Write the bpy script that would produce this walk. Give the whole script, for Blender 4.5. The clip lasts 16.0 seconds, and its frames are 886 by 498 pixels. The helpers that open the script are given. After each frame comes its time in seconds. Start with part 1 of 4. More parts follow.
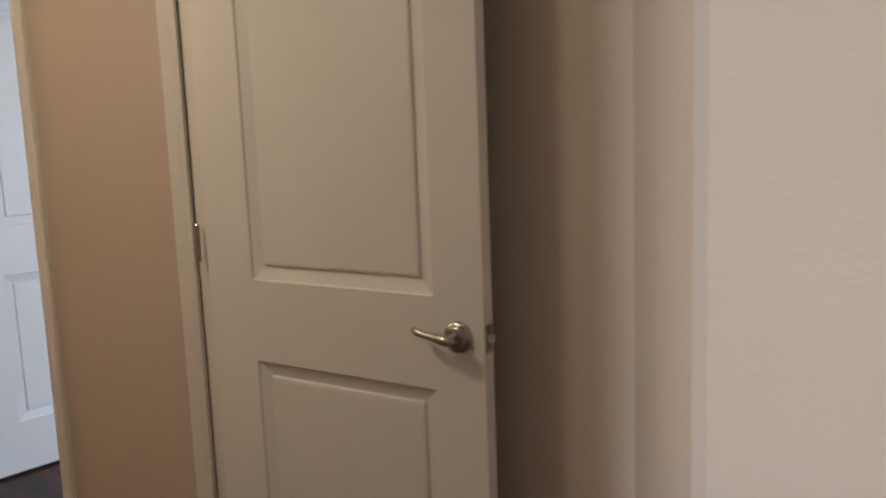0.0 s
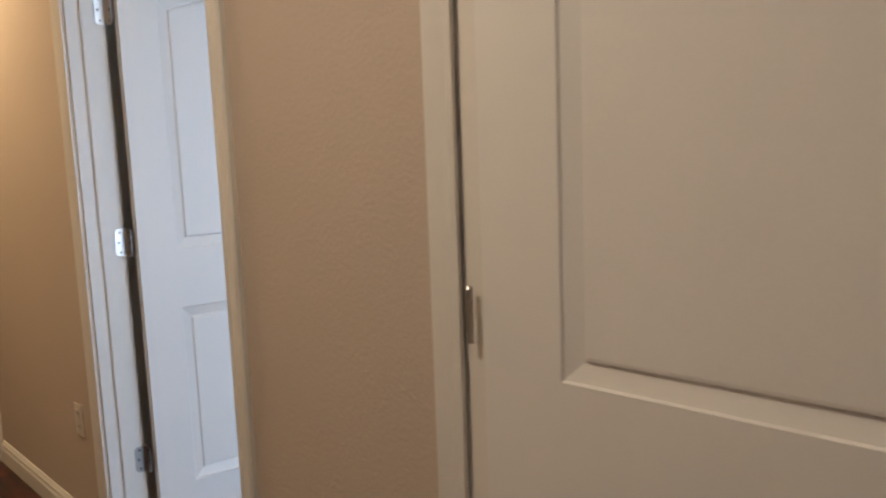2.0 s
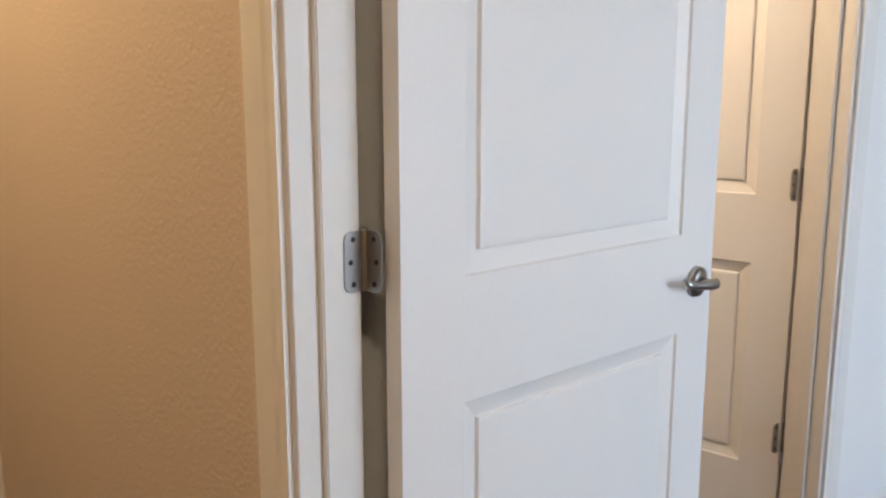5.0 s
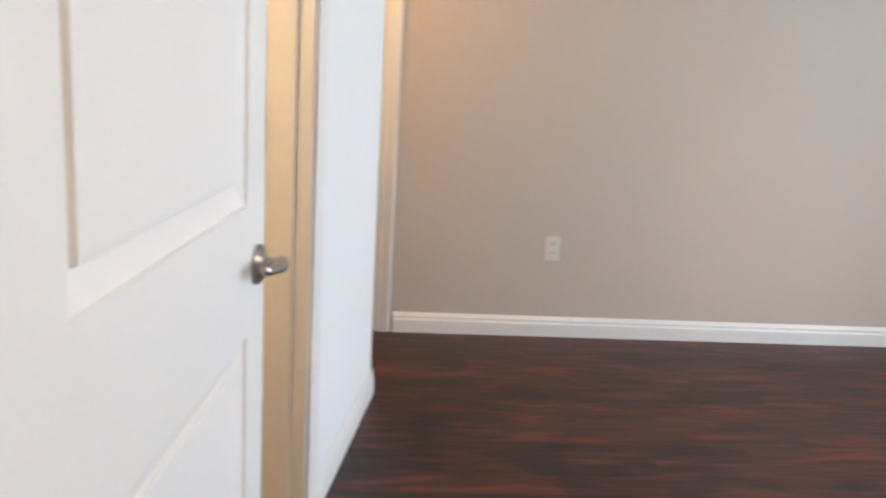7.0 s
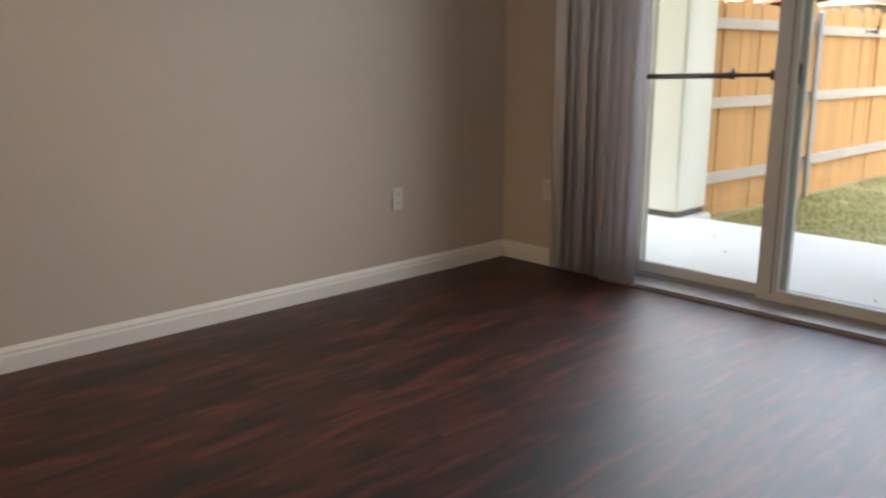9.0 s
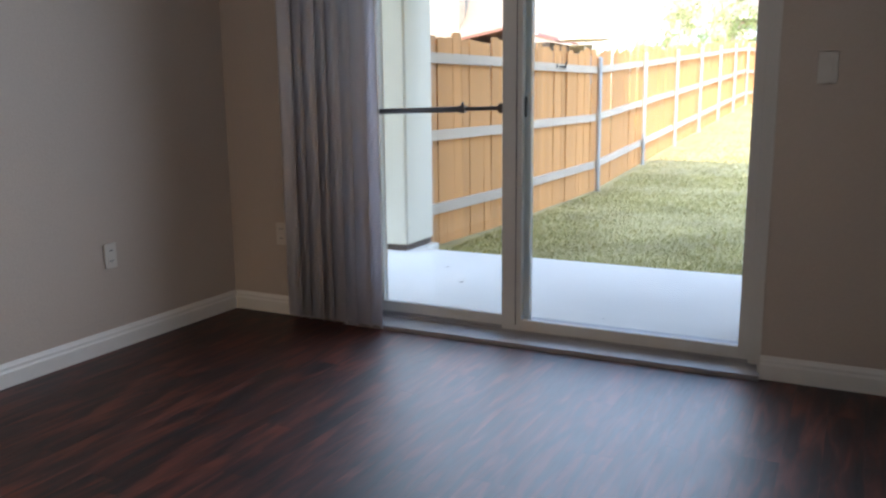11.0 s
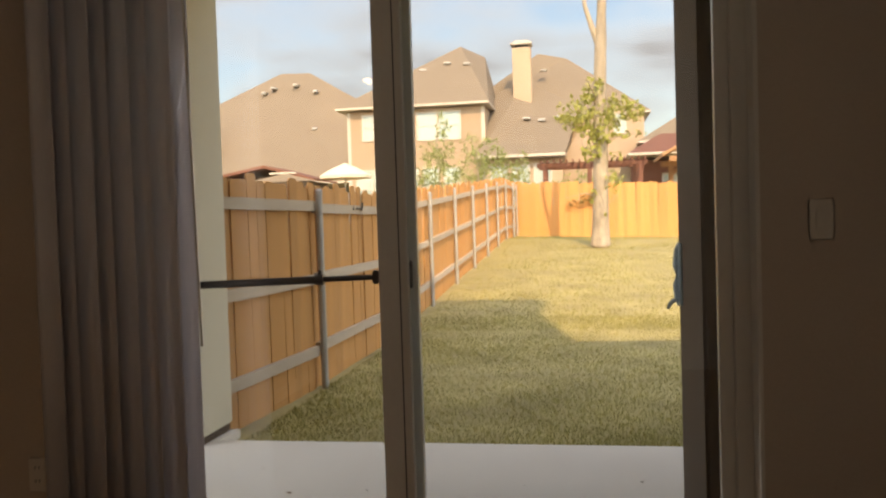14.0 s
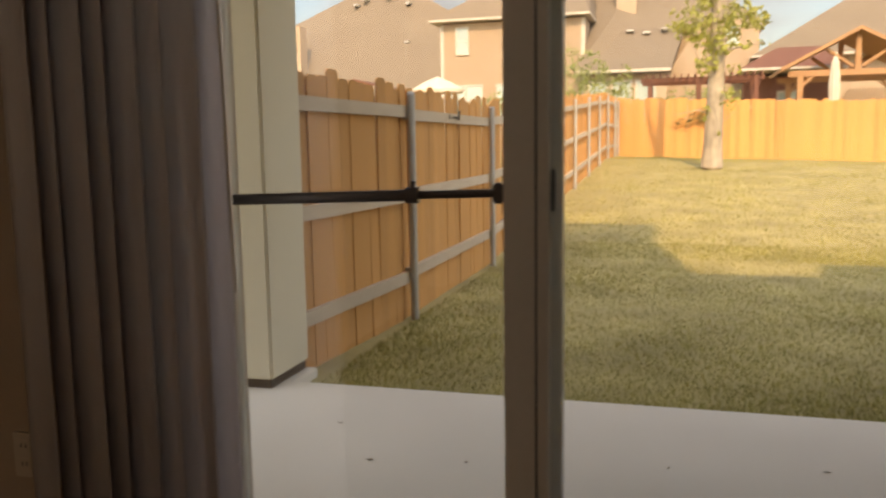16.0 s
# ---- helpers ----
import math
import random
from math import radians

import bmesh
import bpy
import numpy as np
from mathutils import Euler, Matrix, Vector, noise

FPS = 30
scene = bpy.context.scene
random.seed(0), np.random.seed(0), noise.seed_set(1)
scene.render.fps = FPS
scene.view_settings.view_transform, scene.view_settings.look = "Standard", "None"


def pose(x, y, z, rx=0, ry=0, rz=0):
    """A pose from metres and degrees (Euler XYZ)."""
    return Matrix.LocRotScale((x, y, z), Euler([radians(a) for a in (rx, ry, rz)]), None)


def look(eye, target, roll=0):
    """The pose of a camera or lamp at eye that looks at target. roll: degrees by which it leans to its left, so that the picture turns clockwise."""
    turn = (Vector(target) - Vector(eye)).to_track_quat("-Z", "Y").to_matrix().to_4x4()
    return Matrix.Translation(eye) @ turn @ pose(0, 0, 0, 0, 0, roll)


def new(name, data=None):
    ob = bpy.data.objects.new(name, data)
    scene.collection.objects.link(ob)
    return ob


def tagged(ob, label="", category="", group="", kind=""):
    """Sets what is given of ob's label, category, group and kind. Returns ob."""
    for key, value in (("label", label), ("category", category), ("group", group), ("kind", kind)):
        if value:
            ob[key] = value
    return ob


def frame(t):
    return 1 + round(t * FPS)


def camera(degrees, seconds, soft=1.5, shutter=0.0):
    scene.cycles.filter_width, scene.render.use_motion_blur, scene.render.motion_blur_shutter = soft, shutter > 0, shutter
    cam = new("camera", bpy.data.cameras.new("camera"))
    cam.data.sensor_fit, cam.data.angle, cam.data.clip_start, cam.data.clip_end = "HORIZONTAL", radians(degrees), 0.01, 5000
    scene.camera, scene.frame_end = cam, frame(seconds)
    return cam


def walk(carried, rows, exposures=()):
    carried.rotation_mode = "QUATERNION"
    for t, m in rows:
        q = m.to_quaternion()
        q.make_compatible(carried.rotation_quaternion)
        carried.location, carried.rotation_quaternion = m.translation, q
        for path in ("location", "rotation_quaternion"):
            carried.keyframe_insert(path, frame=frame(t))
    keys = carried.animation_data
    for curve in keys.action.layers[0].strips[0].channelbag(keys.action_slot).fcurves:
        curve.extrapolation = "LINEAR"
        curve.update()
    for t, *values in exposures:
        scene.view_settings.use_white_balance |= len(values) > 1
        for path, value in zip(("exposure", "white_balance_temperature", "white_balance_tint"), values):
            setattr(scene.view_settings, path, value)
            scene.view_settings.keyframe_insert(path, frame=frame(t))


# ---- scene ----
cam = camera(56.6, 16.0, soft=2.2, shutter=0.4)
PATH = [
    (0, (1.299, 3.442, 1.348), (-0.279, 2.248, 1.063), -2.2),
    (0.5, (1.33, 3.198, 1.349), (-0.273, 2.031, 1.091), -2.0),
    (1, (1.215, 3.0, 1.352), (-0.325, 1.749, 1.098), -1.3),
    (1.5, (1.116, 2.851, 1.364), (-0.343, 1.506, 1.111), -1.6),
    (2, (0.963, 2.659, 1.39), (-0.384, 1.208, 1.109), -2.1),
    (2.5, (0.832, 2.375, 1.366), (-0.417, 0.836, 1.094), -1.4),
    (3, (0.737, 2.048, 1.337), (-0.432, 0.451, 1.048), -1.2),
    (3.5, (0.64, 1.719, 1.318), (-0.46, 0.078, 1.005), -1.0),
    (3.7, (0.603, 1.602, 1.314), (-0.468, -0.056, 0.993), -0.9),
    (5.8, (0.694, 0.56, 1.264), (-1.055, -0.336, 0.891), -0.1),
    (6, (0.644, 0.508, 1.256), (-1.17, -0.241, 0.872), -0.2),
    (6.5, (0.513, 0.363, 1.261), (-1.418, 0.089, 0.82), 1.8),
    (7, (0.388, 0.282, 1.243), (-1.56, 0.462, 0.826), 3.4),
    (7.5, (0.28, 0.248, 1.264), (-1.594, 0.816, 0.86), 3.8),
    (7.8, (0.232, 0.23, 1.27), (-1.572, 0.993, 0.865), 2.6),
    (8, (0.187, 0.241, 1.264), (-1.562, 1.125, 0.864), 2.2),
    (8.5, (0.028, 0.328, 1.226), (-1.56, 1.469, 0.806), 1.8),
    (9, (-0.142, 0.477, 1.167), (-1.558, 1.816, 0.719), -0.1),
    (9.5, (-0.244, 0.578, 1.151), (-1.501, 2.055, 0.661), -1.3),
    (9.7, (-0.271, 0.596, 1.155), (-1.472, 2.116, 0.656), -1.9),
    (11.8, (-0.521, 0.698, 1.19), (-1.244, 2.547, 0.952), -0.4),
    (12, (-0.565, 0.726, 1.199), (-1.252, 2.594, 0.998), -0.9),
    (12.5, (-0.697, 0.856, 1.236), (-1.296, 2.76, 1.11), -1.9),
    (13, (-0.866, 1.038, 1.262), (-1.374, 2.971, 1.181), -2.3),
    (13.5, (-1.07, 1.266, 1.3), (-1.475, 3.223, 1.236), -1.8),
    (14, (-1.223, 1.546, 1.275), (-1.558, 3.517, 1.211), -1.8),
    (14.5, (-1.287, 1.812, 1.233), (-1.606, 3.784, 1.14), -1.8),
    (15, (-1.306, 2.037, 1.214), (-1.656, 4.001, 1.07), -1.8),
    (15.5, (-1.379, 2.288, 1.192), (-1.802, 4.233, 1.0), -1.7),
    (16, (-1.537, 2.476, 1.207), (-2.083, 4.383, 0.954), -0.9),
]

EXPOSURES = [(0, 3.2, 5300, 10), (0.6, 3.3, 5300, 10), (2.0, 3.3, 5200, 10), (3.0, 3.55, 5100, 10), (3.7, 3.5, 5300, 10), (6.0, 3.82, 5500, 10), (7.4, 4.0, 6000, 10), (8.5, 3.0, 6700, 12),
             (9.7, 3.05, 6100, 12), (11.8, 2.4, 5400, 12), (12.5, 2.25, 5400, 12), (13.2, 1.75, 6400, 14), (14.0, 1.4, 8300, 18), (16, 1.3, 8900, 20)]
walk(cam, [(t, look(e, g, r)) for t, e, g, r in PATH], EXPOSURES)

# ---- light ----
SUN_EL, SUN_HEAD = radians(37.0), radians(13.5)      # height of the sun; its rays run north, a little to the west
world = bpy.data.worlds.new("sky")
scene.world = world
world.use_nodes = True
wn, wl = world.node_tree.nodes, world.node_tree.links
bg = wn["Background"]
sky = wn.new("ShaderNodeTexSky")
sky.sky_type, sky.sun_disc = "NISHITA", False
sky.sun_elevation, sky.sun_rotation = SUN_EL, math.pi - SUN_HEAD
sky.dust_density = 0.8
tc = wn.new("ShaderNodeTexCoord")
mp = wn.new("ShaderNodeMapping")
mp.inputs["Scale"].default_value = (1.6, 1.6, 5.0)
cn = wn.new("ShaderNodeTexNoise")
cn.inputs["Scale"].default_value, cn.inputs["Detail"].default_value, cn.inputs["Roughness"].default_value = 1.7, 7, 0.55
cr = wn.new("ShaderNodeValToRGB")
cr.color_ramp.elements[0].position, cr.color_ramp.elements[1].position = 0.40, 0.62
cloud = wn.new("ShaderNodeValToRGB")
cloud.color_ramp.elements[0].position, cloud.color_ramp.elements[0].color = 0.45, (5.0, 5.3, 5.8, 1)
cloud.color_ramp.elements[1].position, cloud.color_ramp.elements[1].color = 0.66, (2.2, 2.5, 3.0, 1)
mix = wn.new("ShaderNodeMix")
mix.data_type = "RGBA"
wl.new(tc.outputs["Generated"], mp.inputs["Vector"])
wl.new(mp.outputs["Vector"], cn.inputs["Vector"])
wl.new(cn.outputs["Fac"], cr.inputs["Fac"])
wl.new(cn.outputs["Fac"], cloud.inputs["Fac"])
wl.new(cr.outputs["Color"], mix.inputs["Factor"])
wl.new(sky.outputs["Color"], mix.inputs["A"])
wl.new(cloud.outputs["Color"], mix.inputs["B"])
# clouds and haze are brighter towards the sun
toward = wn.new("ShaderNodeVectorMath")
toward.operation = "DOT_PRODUCT"
toward.inputs[1].default_value = (math.sin(SUN_HEAD) * math.cos(SUN_EL), -math.cos(SUN_HEAD) * math.cos(SUN_EL), math.sin(SUN_EL))
glow = wn.new("ShaderNodeMapRange")
glow.inputs["From Min"].default_value, glow.inputs["From Max"].default_value = -0.8, 0.9
glow.inputs["To Min"].default_value, glow.inputs["To Max"].default_value = 0.34, 1.9
scaled = wn.new("ShaderNodeVectorMath")
scaled.operation = "SCALE"
wl.new(tc.outputs["Generated"], toward.inputs[0])
wl.new(toward.outputs["Value"], glow.inputs["Value"])
wl.new(mix.outputs["Result"], scaled.inputs[0])
wl.new(glow.outputs["Result"], scaled.inputs["Scale"])
wl.new(scaled.outputs["Vector"], bg.inputs["Color"])
bg.inputs["Strength"].default_value = 0.15

sun = new("sun", bpy.data.lights.new("sun", "SUN"))
sun.data.energy, sun.data.angle, sun.data.color = 2.15, radians(1.0), (1.0, 0.80, 0.55)
sun.matrix_world = look((0, 0, 0), (-math.sin(SUN_HEAD) * math.cos(SUN_EL), math.cos(SUN_HEAD) * math.cos(SUN_EL), -math.sin(SUN_EL)))


def area_lamp(name, eye, target, w, h, power, colour, spread=180):
    lamp = new(name, bpy.data.lights.new(name, "AREA"))
    lamp.data.shape, lamp.data.size, lamp.data.size_y = "RECTANGLE", w, h
    lamp.data.energy, lamp.data.color = power, colour
    lamp.data.spread = radians(spread)
    lamp.matrix_world = look(eye, target)
    return lamp


area_lamp("patio_daylight", (-1.64, 4.107, 1.25), (-1.64, 0, 0.9), 1.76, 2.2, 5.4, (0.84, 0.92, 1.0), 150)
# daylight from an unseen window, position chosen to reach only the near hall wall
area_lamp("living_daylight", (4.98, 4.05, 1.5), (0, 3.5, 1.3), 0.42, 1.5, 17, (1.0, 0.92, 0.80))
# added warm fill for the closet door and hall wall; no fixture known here
area_lamp("hall_fill", (1.15, 1.50, 2.62), (1.15, 1.50, 0), 0.3, 0.3, 1.85, (1.0, 0.75, 0.46))
area_lamp("hall_end_lamp", (0.50, -0.95, 2.60), (0.50, -0.95, 0), 0.3, 0.3, 3.2, (1.0, 0.64, 0.28))
area_lamp("bath_lamp", (-0.75, -0.75, 2.3), (-1.6, -0.2, 1.0), 0.3, 0.3, 2.3, (1.0, 0.68, 0.38))
area_lamp("closet_lamp", (-3.05, -0.35, 2.60), (-3.05, -0.35, 0), 0.25, 0.25, 2.5, (1.0, 0.62, 0.26))


# ---- materials ----
def material(name, colour, rough=0.6, metal=0.0, vary=0.12, scale=3.0, grain=60.0, bump=0.1, depth=0.002, stretch=(1, 1, 1), per_object=0.0, per_island=0.0, spec=0.5):
    m = bpy.data.materials.new(name)
    m.use_nodes = True
    n, l = m.node_tree.nodes, m.node_tree.links
    b = n["Principled BSDF"]
    b.inputs["Roughness"].default_value, b.inputs["Metallic"].default_value = rough, metal
    b.inputs["Specular IOR Level"].default_value = spec
    geo = n.new("ShaderNodeTexCoord")
    mapping = n.new("ShaderNodeMapping")
    mapping.inputs["Scale"].default_value = stretch
    l.new(geo.outputs["Object"], mapping.inputs["Vector"])
    big, small = n.new("ShaderNodeTexNoise"), n.new("ShaderNodeTexNoise")
    big.inputs["Scale"].default_value, big.inputs["Detail"].default_value = scale, 4
    small.inputs["Scale"].default_value, small.inputs["Detail"].default_value = grain, 5
    for node in (big, small):
        l.new(mapping.outputs["Vector"], node.inputs["Vector"])
    add = n.new("ShaderNodeMath")
    add.operation = "ADD"
    l.new(big.outputs["Fac"], add.inputs[0])
    l.new(small.outputs["Fac"], add.inputs[1])
    value = add.outputs[0]
    for amount, kind, socket in ((per_object, "ShaderNodeObjectInfo", "Random"), (per_island, "ShaderNodeNewGeometry", "Random Per Island")):
        if amount:
            info, mul = n.new(kind), n.new("ShaderNodeMath")
            mul.operation = "MULTIPLY_ADD"
            mul.inputs[1].default_value = amount
            l.new(info.outputs[socket], mul.inputs[0])
            l.new(value, mul.inputs[2])
            value = mul.outputs[0]
    ramp = n.new("ShaderNodeMapRange")
    ramp.inputs["From Min"].default_value, ramp.inputs["From Max"].default_value = 0.6, 1.4 + per_object + per_island
    ramp.inputs["To Min"].default_value, ramp.inputs["To Max"].default_value = 1 - vary, 1 + vary
    l.new(value, ramp.inputs["Value"])
    col = n.new("ShaderNodeVectorMath")
    col.operation = "SCALE"
    col.inputs[0].default_value = colour
    l.new(ramp.outputs["Result"], col.inputs["Scale"])
    l.new(col.outputs["Vector"], b.inputs["Base Color"])
    if bump:
        bp = n.new("ShaderNodeBump")
        bp.inputs["Strength"].default_value, bp.inputs["Distance"].default_value = bump, depth
        l.new(small.outputs["Fac"], bp.inputs["Height"])
        l.new(bp.outputs["Normal"], b.inputs["Normal"])
    return m


def plank_material():
    """Dark red-brown laminate with long streaks of grain, different on each plank."""
    m = bpy.data.materials.new("dark_laminate")
    m.use_nodes = True
    n, l = m.node_tree.nodes, m.node_tree.links
    b = n["Principled BSDF"]
    geo, info = n.new("ShaderNodeNewGeometry"), n.new("ShaderNodeObjectInfo")
    shift = n.new("ShaderNodeVectorMath")
    shift.operation = "MULTIPLY_ADD"
    shift.inputs[1].default_value = (7.0, 31.0, 0)
    comb = n.new("ShaderNodeCombineXYZ")
    l.new(info.outputs["Random"], comb.inputs[0])
    l.new(info.outputs["Random"], comb.inputs[1])
    l.new(comb.outputs[0], shift.inputs[0])
    l.new(geo.outputs["Position"], shift.inputs[2])
    streak, fine = n.new("ShaderNodeTexNoise"), n.new("ShaderNodeTexNoise")
    for node, sc, detail in ((streak, (20, 3.2, 1), 5), (fine, (110, 9, 1), 4)):
        mapping = n.new("ShaderNodeMapping")
        mapping.inputs["Scale"].default_value = sc
        l.new(shift.outputs[0], mapping.inputs["Vector"])
        l.new(mapping.outputs["Vector"], node.inputs["Vector"])
        node.inputs["Scale"].default_value, node.inputs["Detail"].default_value = 1.0, detail
        node.inputs["Distortion"].default_value = 0.6
    add = n.new("ShaderNodeMath")
    add.operation = "MULTIPLY_ADD"
    add.inputs[1].default_value = 0.34
    l.new(fine.outputs["Fac"], add.inputs[0])
    l.new(streak.outputs["Fac"], add.inputs[2])
    tone = n.new("ShaderNodeMath")
    tone.operation = "MULTIPLY_ADD"
    tone.inputs[1].default_value = 0.12
    l.new(info.outputs["Random"], tone.inputs[0])
    l.new(add.outputs[0], tone.inputs[2])
    ramp = n.new("ShaderNodeValToRGB")
    e = ramp.color_ramp.elements
    e[0].position, e[0].color = 0.60, (0.008, 0.0045, 0.0042, 1)
    e[1].position, e[1].color = 0.93, (0.105, 0.026, 0.014, 1)
    mid = e.new(0.73)
    mid.color = (0.034, 0.0085, 0.0055, 1)
    l.new(tone.outputs[0], ramp.inputs["Fac"])
    l.new(ramp.outputs["Color"], b.inputs["Base Color"])
    rough = n.new("ShaderNodeMapRange")
    rough.inputs["To Min"].default_value, rough.inputs["To Max"].default_value = 0.37, 0.57
    l.new(fine.outputs["Fac"], rough.inputs["Value"])
    l.new(rough.outputs["Result"], b.inputs["Roughness"])
    bp = n.new("ShaderNodeBump")
    bp.inputs["Strength"].default_value, bp.inputs["Distance"].default_value = 0.5, 0.0012
    l.new(add.outputs[0], bp.inputs["Height"])
    l.new(bp.outputs["Normal"], b.inputs["Normal"])
    return m


def glass_material(name="glass"):
    m = bpy.data.materials.new(name)
    m.use_nodes = True
    n, l = m.node_tree.nodes, m.node_tree.links
    n.remove(n["Principled BSDF"])
    clear, gloss, mixer, fres = n.new("ShaderNodeBsdfTransparent"), n.new("ShaderNodeBsdfGlossy"), n.new("ShaderNodeMixShader"), n.new("ShaderNodeFresnel")
    clear.inputs["Color"].default_value = (0.95, 0.97, 0.96, 1)
    gloss.inputs["Roughness"].default_value = 0.02
    fres.inputs["IOR"].default_value = 1.45
    l.new(fres.outputs[0], mixer.inputs[0])
    l.new(clear.outputs[0], mixer.inputs[1])
    l.new(gloss.outputs[0], mixer.inputs[2])
    l.new(mixer.outputs[0], n["Material Output"].inputs["Surface"])
    return m


PAINT = material("beige_wall_paint", (0.52, 0.44, 0.36), 0.75, vary=0.04, scale=1.2, grain=95, bump=0.4, depth=0.003, spec=0.25)
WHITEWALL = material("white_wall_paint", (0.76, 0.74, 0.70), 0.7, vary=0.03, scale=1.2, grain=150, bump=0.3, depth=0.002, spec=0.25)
CEIL = material("white_ceiling_paint", (0.75, 0.73, 0.68), 0.9, vary=0.03, grain=90, bump=0.4, depth=0.003)
TRIM = material("white_trim_paint", (0.72, 0.69, 0.63), 0.42, vary=0.03, scale=2, grain=40, bump=0.04)
DOOR = material("white_door_paint", (0.76, 0.74, 0.70), 0.45, vary=0.03, scale=2, grain=220, bump=0.08, depth=0.0006)
NICKEL = material("satin_nickel", (0.42, 0.40, 0.37), 0.32, 1.0, vary=0.08, grain=200, bump=0.03)
PLASTIC = material("white_plastic", (0.66, 0.61, 0.53), 0.4, vary=0.02, bump=0)
DARK = material("dark_slot", (0.03, 0.03, 0.03), 0.6, vary=0.05, bump=0)
VINYL = material("almond_vinyl_frame", (0.66, 0.63, 0.57), 0.4, vary=0.04, scale=3, bump=0.02)
VANE = material("white_fabric_vane", (0.84, 0.83, 0.86), 0.8, vary=0.05, scale=6, grain=300, bump=0.2, stretch=(1, 1, 0.05))
SILLMAT = material("grey_anodised_sill", (0.36, 0.34, 0.33), 0.45, 0.3, vary=0.12, scale=6, grain=40, bump=0.05)
BRONZE = material("dark_bronze_bar", (0.10, 0.09, 0.085), 0.4, 0.6, vary=0.1, bump=0.02)
WOOD = plank_material()


def let_through(mat, share):
    """Lets part of the light through a thin leaf or fabric."""
    n, l = mat.node_tree.nodes, mat.node_tree.links
    b, tr, mx = n["Principled BSDF"], n.new("ShaderNodeBsdfTranslucent"), n.new("ShaderNodeMixShader")
    l.new(b.inputs["Base Color"].links[0].from_socket, tr.inputs["Color"])
    mx.inputs[0].default_value = share
    l.new(b.outputs[0], mx.inputs[1])
    l.new(tr.outputs[0], mx.inputs[2])
    l.new(mx.outputs[0], n["Material Output"].inputs["Surface"])
GLASS = glass_material()
STUCCO = material("cream_stucco", (0.66, 0.60, 0.47), 0.9, vary=0.06, scale=2, grain=120, bump=0.5, depth=0.003)
CONCRETE = material("pale_concrete", (0.70, 0.65, 0.58), 0.85, vary=0.10, scale=1.5, grain=60, bump=0.25, depth=0.002)
CEDAR = material("cedar_picket", (0.52, 0.250, 0.080), 0.8, vary=0.22, scale=2.0, grain=14, bump=0.3, depth=0.002, stretch=(6, 6, 0.5), per_object=0.8)
RAIL = material("grey_weathered_rail", (0.46, 0.37, 0.28), 0.85, vary=0.2, scale=3, grain=18, bump=0.3, stretch=(3, 0.6, 6), per_object=0.3)
STEEL = material("galvanised_steel", (0.40, 0.38, 0.35), 0.55, 0.5, vary=0.12, scale=8, bump=0.05)
GRASS = material("dry_grass_blades", (0.36, 0.325, 0.105), 0.75, vary=0.50, scale=1.3, grain=8, bump=0, per_island=0.5)
TURF = material("turf_soil", (0.31, 0.255, 0.11), 0.95, vary=0.55, scale=1.6, grain=45, bump=0.3, depth=0.006)
BARK = material("mottled_bark", (0.32, 0.26, 0.19), 0.9, vary=0.5, scale=5, grain=25, bump=0.8, depth=0.02, stretch=(1, 1, 0.4))
LEAF = material("green_leaf", (0.33, 0.33, 0.085), 0.6, vary=0.5, scale=1.5, grain=10, bump=0, per_island=0.8)
SHRUB = material("shrub_leaf", (0.26, 0.29, 0.10), 0.6, vary=0.5, scale=1.5, grain=10, bump=0, per_island=0.8)
SHINGLE = material("tan_shingle", (0.175, 0.135, 0.095), 0.9, vary=0.10, scale=0.4, grain=9, bump=0.08, depth=0.01, stretch=(1, 1, 3))
SIDING = material("peach_siding", (0.34, 0.245, 0.165), 0.8, vary=0.06, scale=0.8, grain=20, bump=0.1)
BRICKY = material("pale_brick", (0.38, 0.285, 0.20), 0.9, vary=0.15, scale=4, grain=14, bump=0.4, depth=0.01)
FASCIA = material("white_fascia", (0.44, 0.39, 0.33), 0.6, vary=0.05, bump=0)
DRYLEAF = material("browning_leaf", (0.26, 0.17, 0.055), 0.7, vary=0.5, scale=2, grain=10, bump=0, per_island=0.8)
PANE = material("far_window_pane", (0.30, 0.36, 0.33), 0.12, vary=0.15, scale=0.8, bump=0, spec=0.8)
for thin, share in ((VANE, 0.22), (GRASS, 0.35), (LEAF, 0.4), (SHRUB, 0.4)):
    let_through(thin, share)
REDWOOD = material("red_stained_timber", (0.15, 0.058, 0.035), 0.8, vary=0.2, scale=3, grain=20, bump=0.2)
TIMBER = material("brown_timber", (0.36, 0.19, 0.09), 0.8, vary=0.2, scale=3, grain=20, bump=0.2)
# near-black brown; on the porch wall the colour stands for backlit shade
DARKBROWN = material("dark_brown_surface", (0.085, 0.055, 0.035), 0.85, vary=0.12, scale=2, grain=40, bump=0.2)
CANVAS = material("cream_canvas", (0.56, 0.48, 0.38), 0.9, vary=0.06, scale=3, grain=60, bump=0.1)
RUST = material("dark_iron", (0.05, 0.04, 0.035), 0.6, 0.6, vary=0.2, bump=0.05)
TUBE = material("blue_grey_plastic", (0.42, 0.54, 0.62), 0.45, 0.0, vary=0.05, bump=0)


# ---- building helpers ----
def part(name, bm, mat, parent=None, label="", m=None):
    mesh = bpy.data.meshes.new(name)
    bm.to_mesh(mesh)
    bm.free()
    mesh.materials.append(mat)
    ob = new(name, mesh)
    if parent is not None:
        ob.parent = parent
    if m is not None:
        ob.matrix_basis = m
    if label:
        ob["label"] = label
    return ob


def thing(name, m=None, label="", category="", group="", kind=""):
    ob = new(name)
    if m is not None:
        ob.matrix_basis = m
    return tagged(ob, label, category, group, kind)


